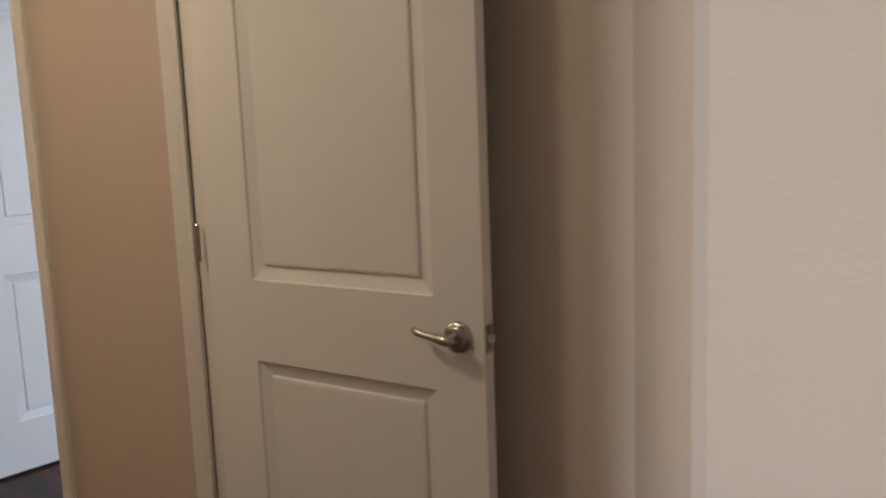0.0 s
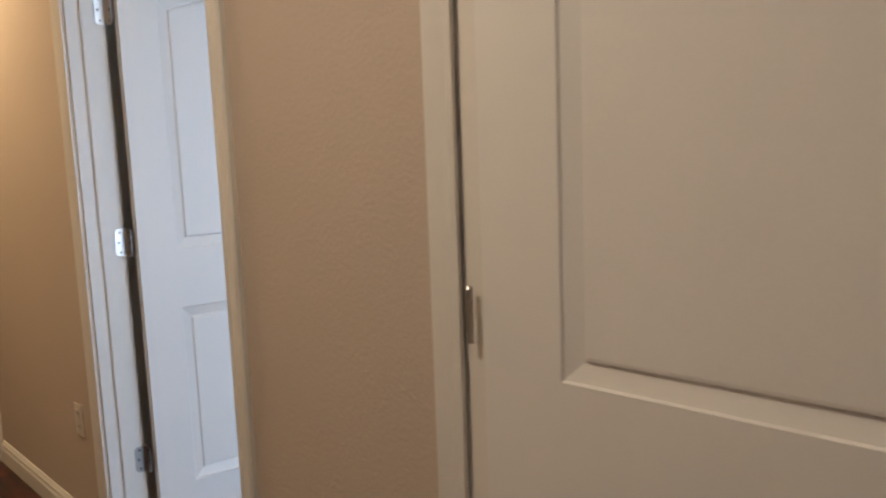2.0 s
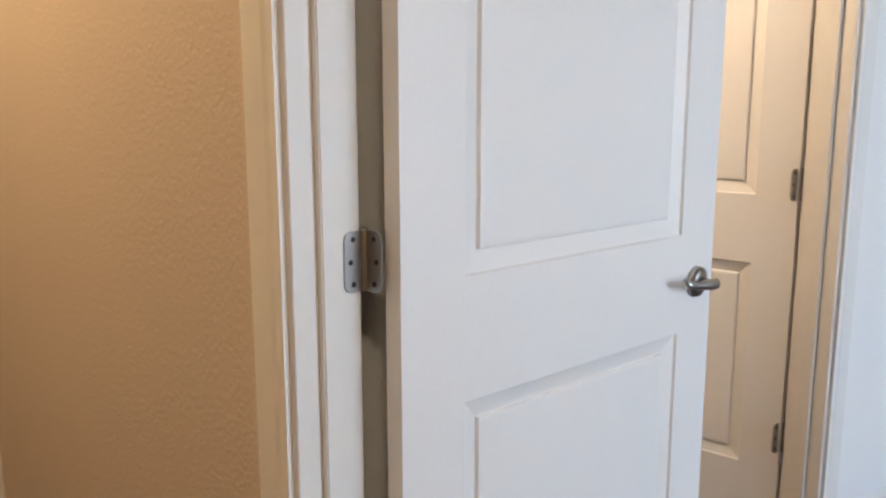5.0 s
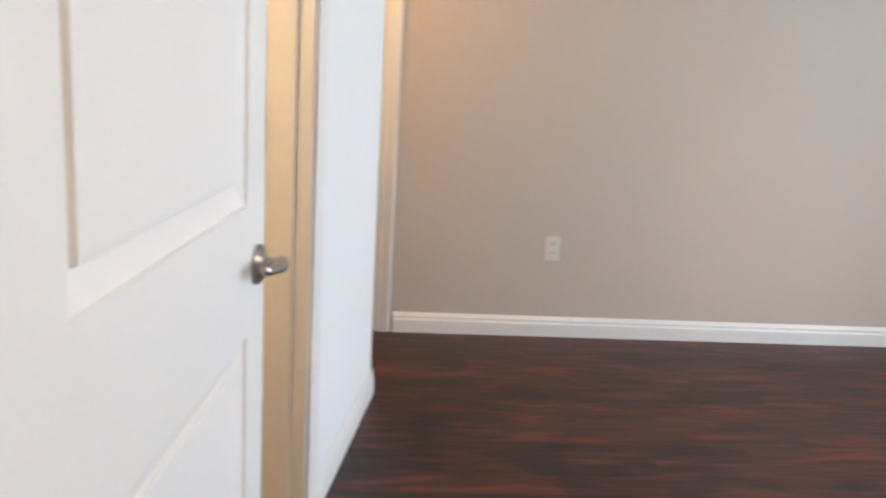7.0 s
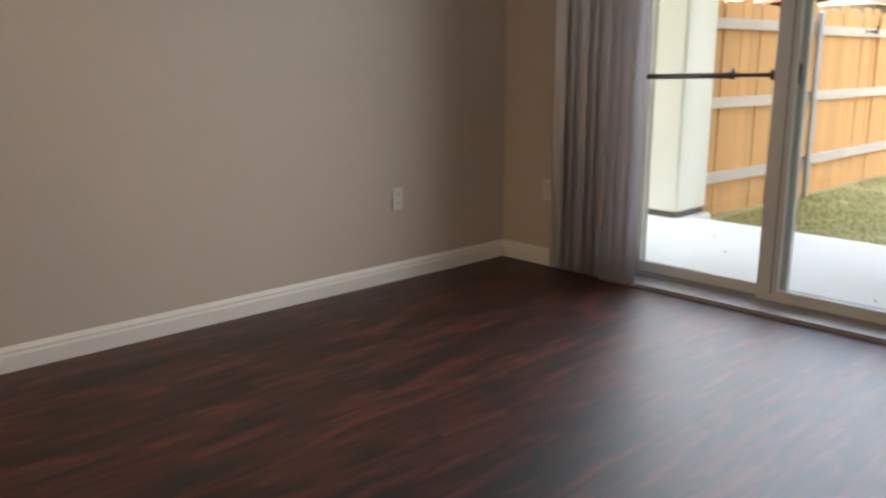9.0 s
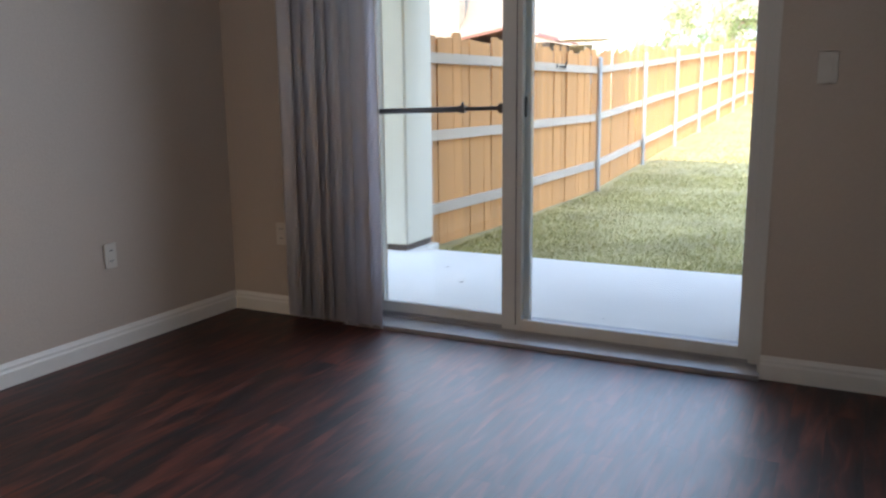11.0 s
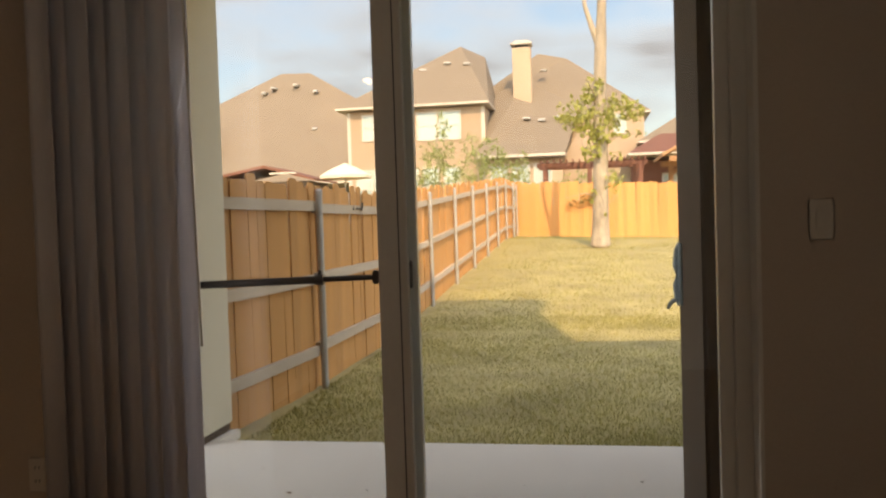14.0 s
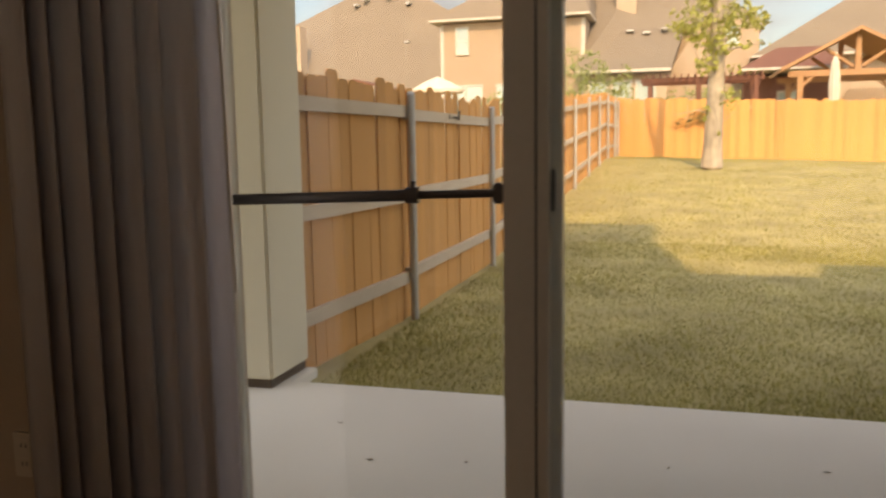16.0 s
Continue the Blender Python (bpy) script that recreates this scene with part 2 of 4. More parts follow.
def box(bm, x0, y0, z0, x1, y1, z1, bevel=0.0):
    vs = bmesh.ops.create_cube(bm, size=1, matrix=Matrix.Translation(((x0 + x1) / 2, (y0 + y1) / 2, (z0 + z1) / 2)) @ Matrix.Diagonal((abs(x1 - x0), abs(y1 - y0), abs(z1 - z0), 1)))["verts"]
    if bevel:
        edges = list({e for v in vs for e in v.link_edges})
        bmesh.ops.bevel(bm, geom=edges, offset=bevel, segments=2, affect="EDGES", clamp_overlap=True)


def boxes(*rows, bevel=0.0):
    bm = bmesh.new()
    for r in rows:
        box(bm, *r, bevel=bevel)
    return bm


def rod(bm, a, b, r0, r1=None, n=12):
    a, b = Vector(a), Vector(b)
    q = (b - a).to_track_quat("Z", "Y").to_matrix().to_4x4()
    bmesh.ops.create_cone(bm, cap_ends=True, segments=n, radius1=r0, radius2=r0 if r1 is None else r1, depth=(b - a).length, matrix=Matrix.Translation((a + b) / 2) @ q)


def tube(bm, pts, radii, n=10):
    """A bent tapered tube through the points."""
    rings = []
    for i, p in enumerate(pts):
        p = Vector(p)
        d = (Vector(pts[min(i + 1, len(pts) - 1)]) - Vector(pts[max(i - 1, 0)])).normalized()
        q = d.to_track_quat("Z", "Y")
        rings.append([bm.verts.new(p + q @ Vector((math.cos(a) * radii[i], math.sin(a) * radii[i], 0))) for a in [2 * math.pi * k / n for k in range(n)]])
    for r0, r1 in zip(rings, rings[1:]):
        for k in range(n):
            bm.faces.new((r0[k], r0[(k + 1) % n], r1[(k + 1) % n], r1[k]))
    bm.faces.new(rings[0][::-1])
    bm.faces.new(rings[-1])


def prism(bm, outline, lift):
    """A solid from an outline of 3D points pushed along lift."""
    lift = Vector(lift)
    a = [bm.verts.new(Vector(p)) for p in outline]
    b = [bm.verts.new(Vector(p) + lift) for p in outline]
    bm.faces.new(a[::-1])
    bm.faces.new(b)
    for i in range(len(a)):
        j = (i + 1) % len(a)
        bm.faces.new((a[i], a[j], b[j], b[i]))
    bmesh.ops.recalc_face_normals(bm, faces=bm.faces)


def wall(name, rows, mat=PAINT, label="beige painted wall with orange-peel texture", bevel=0.0):
    ob = part(name, boxes(*rows, bevel=bevel), mat)
    return tagged(ob, label, "wall", kind="structure")


def run_profile(bm, p0, p1, out, profile):
    """A moulding from p0 to p1: the profile's points are (outwards, up)."""
    p0, p1, out = Vector(p0), Vector(p1), Vector(out)
    prism(bm, [p0 + out * a + Vector((0, 0, b)) for a, b in profile], p1 - p0)


BASE = [(0, 0), (0.015, 0), (0.015, 0.062), (0.011, 0.072), (0.011, 0.082), (0.006, 0.092), (0.003, 0.100), (0, 0.100)]


def baseboards(name, runs):
    holder = thing(name, label="white painted moulded baseboard along the wall foot", category="baseboard", kind="structure")
    for p0, p1, out in runs:
        bm = bmesh.new()
        run_profile(bm, (*p0, 0), (*p1, 0), (*out, 0), BASE)
        part("board", bm, TRIM, holder)


# ---- structure: walls, floor, ceiling ----
WX, HX, HR, PY = -3.46, 0.02, -0.10, 4.12          # west wall, hall face and room face of the door wall, patio wall
TOP = 2.70
BY = -0.042                                         # hinge side of the bedroom doorway
DB = 0.885                                          # door openings' width
# west wall with the closet doorway
FY0, FY1 = -0.475, 0.335
GY0, GY1 = -1.98, -1.36                            # narrow closet doorway in the hall
wall("wall_west", [(WX - 0.12, -2.0, 0, WX, FY0, TOP), (WX - 0.12, FY1, 0, WX, PY + 0.16, TOP), (WX - 0.12, FY0, 2.06, WX, FY1, TOP)])
# patio wall with the sliding door's opening
PX0, PX1, PZ, PT = -2.72, -0.70, 2.44, 0.42
wall("wall_north", [(WX, PY, 0, PX0, PY + PT, TOP), (PX1, PY, 0, 1.60, PY + PT, TOP), (PX0, PY, PZ, PX1, PY + PT, TOP)])
# wall between hall and room: the doorway, then a shallow linen closet behind the second door
wall("wall_hall", [(HR, -3.10, 0, HX, GY0, TOP), (HR, GY1, 0, HX, BY, TOP), (HR, GY0, 2.06, HX, GY1, TOP), (HR, DB + 0.01, 0, HX, 1.70, TOP), (HR, BY, 2.06, HX, DB + 0.01, TOP),
                   (HR - 0.09, 1.62, 0, HR - 0.05, 3.1, TOP), (HR - 0.05, 1.62, 0, HR, 1.70, TOP), (HR, 3.0, 0, HX, PY, TOP), (HR, 1.70, 2.09, HX, 3.0, TOP)])
bm = bmesh.new()
prism(bm, [(HR - 0.05, 2.80, 0), (HX - 0.01, 2.965, 0), (HX, 2.975, 0), (HX - 0.03, 3.02, 0), (HR - 0.05, 3.02, 0)], (0, 0, 2.09))
tagged(part("wall_return", bm, PAINT), "beige painted slanting wall return beside the closet door", "wall", kind="structure")
# partition with the bathroom doorway, running a little askew
EA, EB = Vector((HR, -0.135, 0)), Vector((-2.66, 0.308, 0))
ax = (EB - EA).normalized()
nrm = Vector((ax.y, -ax.x, 0))
if nrm.y > 0:
    nrm = -nrm
LE = (EB - EA).length
E0, E1 = 0.79, 1.595


def askew(s, d, z=0.0):
    return EA + ax * s + nrm * d + Vector((0, 0, z))


def askew_box(bm, s0, d0, z0, s1, d1, z1):
    prism(bm, [askew(s0, d0, z0), askew(s1, d0, z0), askew(s1, d1, z0), askew(s0, d1, z0)], (0, 0, z1 - z0))


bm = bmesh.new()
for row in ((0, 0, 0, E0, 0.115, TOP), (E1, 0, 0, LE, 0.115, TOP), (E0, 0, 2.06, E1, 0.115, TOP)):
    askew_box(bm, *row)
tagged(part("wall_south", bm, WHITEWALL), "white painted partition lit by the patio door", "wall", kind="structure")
wall("wall_closet", [(-2.66, -2.0, 0, -2.55, 0.18, TOP), (WX, -0.85, 0, -2.66, -0.75, TOP)])
wall("wall_bath", [(-2.55, -2.1, 0, -0.96, -2.0, TOP), (-0.96, -2.2, 0, HR, -2.0, TOP), (WX - 1.4, -2.1, 0, -2.55, -2.0, TOP), (WX - 1.5, -2.1, 0, WX - 1.4, 1.2, TOP), (WX - 1.4, 1.1, 0, WX - 0.12, 1.2, TOP)])
# unseen side wall, lengthened to y 3.2 to shade the closet door and recess
wall("wall_corridor_shading", [(1.45, -3.1, 0, 1.57, 3.2, TOP), (-0.6, -3.2, 0, 5.2, -3.1, TOP)])
# unseen room shell; its narrow opening is added to fit living_daylight
wall("wall_living", [(5.0, -3.1, 0, 5.12, 3.83, TOP), (5.0, 4.28, 0, 5.12, 6.9, TOP), (5.0, 3.83, 0, 5.12, 4.28, 0.7), (5.0, 3.83, 2.3, 5.12, 4.28, TOP), (1.60, 6.8, 0, 5.0, 6.9, TOP), (1.44, PY + 0.16, 0, 1.60, 6.9, TOP)])
ceil = part("ceiling", boxes((-5.0, -3.2, TOP, 5.12, PY + 0.16, TOP + 0.12), (1.44, PY + 0.16, TOP, 5.12, 6.9, TOP + 0.12)), CEIL)
tagged(ceil, "white textured flat ceiling", "ceiling", kind="structure")

floor = part("floor", boxes((-5.0, -3.2, -0.10, 5.12, PY + 0.02, -0.006), (1.44, PY + 0.02, -0.10, 5.12, 6.9, -0.006)), WOOD)
tagged(floor, "dark reddish-brown laminate plank floor with a soft sheen", "floor", kind="structure")

baseboards("baseboard", [((WX, FY1 + 0.075), (WX, PY), (1, 0)), ((WX + 0.015, PY), (PX0 - 0.0, PY), (0, -1)), ((PX1 + 0.0, PY), (HR - 0.015, PY), (0, -1)),
                         ((HX, GY1 + 0.075), (HX, BY - 0.07), (1, 0)), ((HX, -3.1), (HX, GY0 - 0.075), (1, 0)), ((HX + 0.015, -3.1), (1.45, -3.1), (0, 1)), ((HX, DB + 0.085), (HX, 1.60), (1, 0)),
                         ((HX, 3.0), (HX, PY), (1, 0)), ((WX, -0.75), (WX, FY0 - 0.075), (1, 0))])
bm = bmesh.new()
run_profile(bm, askew(E1 + 0.075, 0), askew(LE + 0.0, 0), -nrm, BASE)
tagged(part("baseboard", bm, TRIM), "white painted moulded baseboard on the partition", "baseboard", kind="structure")
bm = bmesh.new()
run_profile(bm, (-2.66, -0.75, 0), (-2.66, 0.317, 0), (-1, 0, 0), BASE)
tagged(part("baseboard", bm, TRIM), "white painted moulded baseboard at the partition's end", "baseboard", kind="structure")


# ---- doors ----
CASE = [(0, 0), (0.010, 0), (0.012, 0.012), (0.009, 0.016), (0.012, 0.024), (0.016, 0.046), (0.018, 0.060), (0.012, 0.066), (0, 0.066)]


def door_frame(name, m, width, depth, sides=(1, 1), backs=1):
    """A lined doorway: local x runs across the opening from 0 to width, y through the wall from 0 (front) to depth."""
    holder = thing(name, m, "white painted door frame with moulded casing", "door frame", kind="structure")
    h = 2.05
    part("jamb", boxes((-0.001, 0.0, 0, 0.018, depth, h), bevel=0.001), TRIM, holder)
    if sides[1]:
        part("jamb", boxes((width - 0.018, 0.0, 0, width + 0.001, depth, h), bevel=0.001), TRIM, holder)
    part("head_jamb", boxes((0.018, 0.0, h - 0.018, width - 0.018, depth, h), bevel=0.001), TRIM, holder)
    part("door_stop", boxes((0.018, depth * 0.35, 0, 0.030, depth * 0.65, h - 0.018), bevel=0.002), TRIM, holder)
    if sides[1]:
        part("door_stop", boxes((width - 0.030, depth * 0.35, 0, width - 0.018, depth * 0.65, h - 0.018), bevel=0.002), TRIM, holder)
    for face, sgn in ((0.0, -1), (depth, 1))[:1 + backs]:
        for k, (x, dirx) in enumerate(((0.006, -1), (width - 0.006, 1))):
            if sides[k]:
                bm = bmesh.new()
                prism(bm, [(x + dirx * b, face + sgn * a, 0) for a, b in CASE], (0, 0, h + 0.06))
                part("casing", bm, TRIM, holder)
        bm = bmesh.new()
        prism(bm, [(0.006 if not sides[0] else -0.0, face + sgn * a, h - 0.006 + b) for a, b in CASE], (width, 0, 0))
        part("head_casing", bm, TRIM, holder)
    return holder


def panel_face(bm, w, h, y, sgn, stiles, lock0, lock1):
    """One face of a two-panel door at depth y; sgn is the way that it looks."""
    lower, upper, (s, e) = 0.21, h - 0.13, stiles
    xs = [s + (w - s - e) * k / 8 for k in range(9)]
    arch = [0.055 * (1 - ((k - 4) / 4) ** 2) - 0.055 for k in range(9)]

    def quad(*pts):
        bm.faces.new([bm.verts.new((p[0], y + sgn * p[2] * -1 if len(p) > 2 else y, p[1])) for p in pts])
    quad((0, 0), (s, 0), (s, h), (0, h))
    quad((w - e, 0), (w, 0), (w, h), (w - e, h))
    quad((s, 0), (w - e, 0), (w - e, lower), (s, lower))
    quad((s, lock0), (w - e, lock0), (w - e, lock1), (s, lock1))
    for k in range(8):
        quad((xs[k], upper + arch[k]), (xs[k + 1], upper + arch[k + 1]), (xs[k + 1], h), (xs[k], h))
    for outline in ([(s, lower), (w - e, lower), (w - e, lock0), (s, lock0)],
                    [(s, lock1), (w - e, lock1)] + [(xs[k], upper + arch[k]) for k in range(8, -1, -1)]):
        cx, cz = sum(p[0] for p in outline) / len(outline), (min(p[1] for p in outline) + max(p[1] for p in outline)) / 2
        half_w, half_h = (w - s - e) / 2, (max(p[1] for p in outline) - min(p[1] for p in outline)) / 2
        loops = []
        for inset, deep in ((0, 0), (0.003, 0.005), (0.036, 0.0145), (0.0385, 0.0075), (0.045, 0.0065)):
            loops.append([bm.verts.new((cx + (p[0] - cx) * (1 - inset / half_w), y - sgn * deep, cz + (p[1] - cz) * (1 - inset / half_h))) for p in outline])
        for a, b in zip(loops, loops[1:]):
            for i in range(len(a)):
                j = (i + 1) % len(a)
                bm.faces.new((a[i], a[j], b[j], b[i]))
        bm.faces.new(loops[-1])


def door_leaf(name, m, width, label, height=2.02, levers=True, lever_z=0.935, lift=0.012, stiles=(0.118, 0.118), lock=(0.823, 1.023)):
    """A two-panel door: local x from the hinge edge (0) to the latch edge, y from -0.035 to 0, z up."""
    holder = thing(name, m, label, "door", kind="structure")
    bm = bmesh.new()
    t = 0.035
    panel_face(bm, width, height, 0.0, 1, stiles, *lock)
    panel_face(bm, width, height, -t, -1, stiles, *lock)
    for q in ([(0, 0), (0, height)], [(width, 0), (width, height)]):
        bm.faces.new([bm.verts.new((q[0][0], yy, zz)) for yy, zz in ((0, 0), (0, height), (-t, height), (-t, 0))])
    for zz in (0, height):
        bm.faces.new([bm.verts.new((xx, yy, zz)) for xx, yy in ((0, 0), (width, 0), (width, -t), (0, -t))])
    bmesh.ops.remove_doubles(bm, verts=bm.verts, dist=0.0002)
    bmesh.ops.recalc_face_normals(bm, faces=bm.faces)
    leaf = part("leaf", bm, DOOR, holder, m=pose(0, 0, lift))
    part("latch_plate", boxes((width - 0.0005, -0.030, lever_z - 0.029, width + 0.0012, -0.005, lever_z + 0.029), bevel=0.0005), NICKEL, holder, "satin nickel latch plate")
    bm = bmesh.new()
    prism(bm, [(width, -0.024, lever_z - 0.008), (width + 0.011, -0.024, lever_z - 0.008), (width, -0.010, lever_z - 0.008)], (0, 0, 0.016))
    part("latch_bolt", bm, NICKEL, holder)
    for y, sgn in ((0.0, 1), (-t, -1)):
        bm = bmesh.new()
        x = width - 0.060
        rod(bm, (x, y, lever_z), (x, y + sgn * 0.009, lever_z), 0.033, 0.031, 28)
        rod(bm, (x, y + sgn * 0.009, lever_z), (x, y + sgn * 0.014, lever_z), 0.028, 0.020, 28)
        rod(bm, (x, y + sgn * 0.012, lever_z), (x, y + sgn * 0.038, lever_z), 0.0115, 0.0105, 16)
        pts = [(x + 0.010, y + sgn * 0.038, lever_z), (x - 0.012, y + sgn * 0.040, lever_z + 0.001), (x - 0.036, y + sgn * 0.038, lever_z + 0.003), (x - 0.058, y + sgn * 0.036, lever_z + 0.005), (x - 0.078, y + sgn * 0.034, lever_z + 0.009), (x - 0.090, y + sgn * 0.030, lever_z + 0.016)]
        tube(bm, pts, [0.0125, 0.0115, 0.0085, 0.0072, 0.0080, 0.0062], 12)
        bmesh.ops.recalc_face_normals(bm, faces=bm.faces)
        for f in bm.faces:
            f.smooth = True
        part("lever_handle", bm, NICKEL, holder, "satin nickel lever handle")
    return holder


def hinge(holder, m, z, spread, plates=True):
    """Hinge at the pin (local origin): one plate on the jamb, one on the leaf's edge turned by spread degrees."""
    bm = bmesh.new()
    for k in range(5):
        rod(bm, (0, 0, z - 0.045 + 0.018 * k + 0.0005), (0, 0, z - 0.045 + 0.018 * (k + 1) - 0.0005), 0.006, None, 12)
    rod(bm, (0, 0, z + 0.045), (0, 0, z + 0.049), 0.007, 0.004, 12)
    h = part("hinge", bm, NICKEL, holder, "satin nickel butt hinge", m)

    def plate(a):
        b2 = bmesh.new()
        out, c, r = [], 0.038, 0.014
        for cz, cx, a0 in ((z - 0.045 + r, c - r, -90), (z + 0.045 - r, c - r, 0)):
            for k in range(5):
                w = radians(a0 + 22.5 * k)
                out.append((cx + r * math.cos(w), -0.001, cz + r * math.sin(w)))
        prism(b2, [(0.003, -0.001, z - 0.045)] + out + [(0.003, -0.001, z + 0.045)], (0, 0.002, 0))
        pl = part("hinge_plate", b2, NICKEL, h, m=pose(0, 0, 0, 0, 0, a))
        b3 = bmesh.new()
        for sz, sx in ((-0.033, 0.022), (0.0, 0.027), (0.033, 0.022)):
            rod(b3, (sx, -0.0016, z + sz), (sx, 0.0016, z + sz), 0.0042, None, 10)
        part("hinge_screws", b3, RUST, h, m=pose(0, 0, 0, 0, 0, a))
    if plates:
        plate(0)
        plate(spread)
    return h


# bedroom door, standing open into the room
door_frame("door_frame_1", pose(HX, BY, 0, 0, 0, 90), DB + 0.01 - BY, HX - HR)
d1 = door_leaf("door_1", pose(-0.120, 0.0080, 0, 0, 0, 175.2), 0.830, "white two-panel door standing open into the bedroom", stiles=(0.125, 0.118))
for z in (0.325, 1.07, 1.81):
    hinge(d1, pose(-0.016, 0.0290, 0, 0, 0, 185.5), z, 90)
# linen-closet door, a little ajar
door_frame("door_frame_2", pose(HX, 1.70 - 0.018, 0, 0, 0, 90), 1.2, 0.10, sides=(1, 0), backs=0)
d2 = door_leaf("door_2", pose(HX + 0.012, 1.7465, 0) @ Matrix(((0, 1, 0, 0), (1, 0, 0, 0), (0, 0, 1, 0), (0, 0, 0, 1))) @ pose(0, 0, 0, 0, 0, -4.0), 0.792, "white two-panel closet door standing slightly ajar inwards", stiles=(0.150, 0.120), lock=(0.798, 0.998), lever_z=0.93)
for z in (0.325, 1.092, 1.81):
    hinge(d2, pose(-0.022, 0.008, 0, 0, 0, 200), z, 160, plates=False)
tagged(part("trim_stop", boxes((HR, 1.7005, 0, HX + 0.004, 1.7425, 2.06), bevel=0.002), TRIM), "white door stop strip at the closet door", "trim", kind="structure")
# bathroom door, open inwards
door_frame("door_frame_3", Matrix.Translation(askew(E1, 0)) @ Matrix((( -ax.x, nrm.x, 0, 0), (-ax.y, nrm.y, 0, 0), (0, 0, 1, 0), (0, 0, 0, 1))), E1 - E0, 0.115)
d3 = door_leaf("door_3", Matrix.Translation(askew(E1 - 0.022, 0.125)) @ pose(0, 0, 0, 0, 0, -86), 0.76, "white two-panel bathroom door open inwards, lit warmly")
for z in (0.325, 1.07, 1.81):
    hinge(d3, pose(0.004, -0.012, 0, 0, 0, 170), z, -95)
# closet door in the west wall
door_frame("door_frame_4", Matrix.Translation((WX, FY1, 0)) @ Matrix(((0, -1, 0, 0), (-1, 0, 0, 0), (0, 0, 1, 0), (0, 0, 0, 1))), FY1 - FY0, 0.12)
d4 = door_leaf("door_4", pose(WX - 0.128, FY1 - 0.060, 0, 0, 0, 178), 0.78, "white two-panel closet door open inwards")
for z in (0.325, 1.07, 1.81):
    hinge(d4, pose(0.004, 0.040, 0, 0, 0, 0), z, -110)
# narrow closet doorway farther down the hall, its door folded inwards
door_frame("door_frame_5", pose(HX, GY0, 0, 0, 0, 90), GY1 - GY0, HX - HR, sides=(1, 1), backs=0)
d5 = door_leaf("door_5", pose(HR - 0.03, GY0 + 0.060, 0, 0, 0, 176), 0.58, "narrow white closet door folded inwards, off the hall")
for z in (0.325, 1.07, 1.81):
    hinge(d5, pose(-0.012, 0.038, 0, 0, 0, 184), z, 90)
wall("wall_hall_closet", [(-0.90, -2.0, 0, HR, -1.99, TOP), (-0.90, -1.20, 0, HR, -1.15, TOP), (-0.96, -2.0, 0, -0.90, -1.15, TOP)])


# ---- wall fittings ----
def outlet(m, label, slots=True, category="outlet"):
    o = thing("wall_outlet" if slots else "light_switch", m, label, category, group="wall plates")
    part("cover_plate", boxes((-0.036, 0, -0.060, 0.036, 0.006, 0.060), bevel=0.003), PLASTIC, o)
    if slots:
        for z in (-0.024, 0.024):
            r = part("receptacle", boxes((-0.017, 0.006, z - 0.016, 0.017, 0.0085, z + 0.016), bevel=0.001), PLASTIC, o)
            part("slot", boxes((-0.0085, 0.0085, z - 0.004, -0.0055, 0.0092, z + 0.007)), DARK, r)
            part("slot", boxes((0.0055, 0.0085, z - 0.004, 0.0085, 0.0092, z + 0.007)), DARK, r)
    else:
        part("rocker", boxes((-0.017, 0.006, -0.033, 0.017, 0.010, 0.033), bevel=0.002), PLASTIC, o)
    return o


outlet(pose(WX, 1.170, 0.445, 0, 0, -90), "white duplex outlet on the beige wall")
outlet(pose(WX, 3.28, 0.445, 0, 0, -90), "white duplex outlet on the wall near the corner")
outlet(pose(-3.12, PY, 0.44, 0, 0, 180), "white duplex outlet beside the vertical blinds")
outlet(pose(HX, -0.255, 0.44, 0, 0, -90), "white duplex outlet on the hall wall")
outlet(pose(-0.53, PY, 1.25, 0, 0, 180), "white rocker switch beside the patio door", slots=False, category="switch")

th = thing("thermostat", pose(HX, -1.112, 1.50, 0, 0, -90), "small white wall thermostat with a dark display", "thermostat")
part("back_plate", boxes((-0.045, 0, -0.055, 0.045, 0.006, 0.055), bevel=0.002), PLASTIC, th)
part("body", boxes((-0.040, 0.006, -0.050, 0.040, 0.028, 0.050), bevel=0.006), PLASTIC, th)
part("display", boxes((-0.026, 0.028, 0.000, 0.026, 0.0295, 0.032)), DARK, th, "dark display")
part("button_row", boxes((-0.026, 0.028, -0.034, 0.026, 0.0305, -0.022), bevel=0.001), PLASTIC, th)
sens = thing("wall_sensor", pose(HX, -1.10, 1.60, 0, 0, -90), "tiny white sensor above the thermostat", "sensor")
part("body", boxes((-0.011, 0, -0.012, 0.011, 0.012, 0.012), bevel=0.003), PLASTIC, sens)

stop = thing("door_stopper", pose(HX, -2.25, 0.06, 0, 0, -90), "small metal spring door stop on the baseboard", "door stop")
bm = bmesh.new()
for k in range(9):
    rod(bm, (0, 0.015 + 0.007 * k, 0), (0, 0.020 + 0.007 * k, 0), 0.006, None, 10)
part("spring", bm, NICKEL, stop)
bm = bmesh.new()
rod(bm, (0, 0.078, 0), (0, 0.092, 0), 0.008, 0.007, 10)
part("tip", bm, PLASTIC, stop, "white rubber tip")


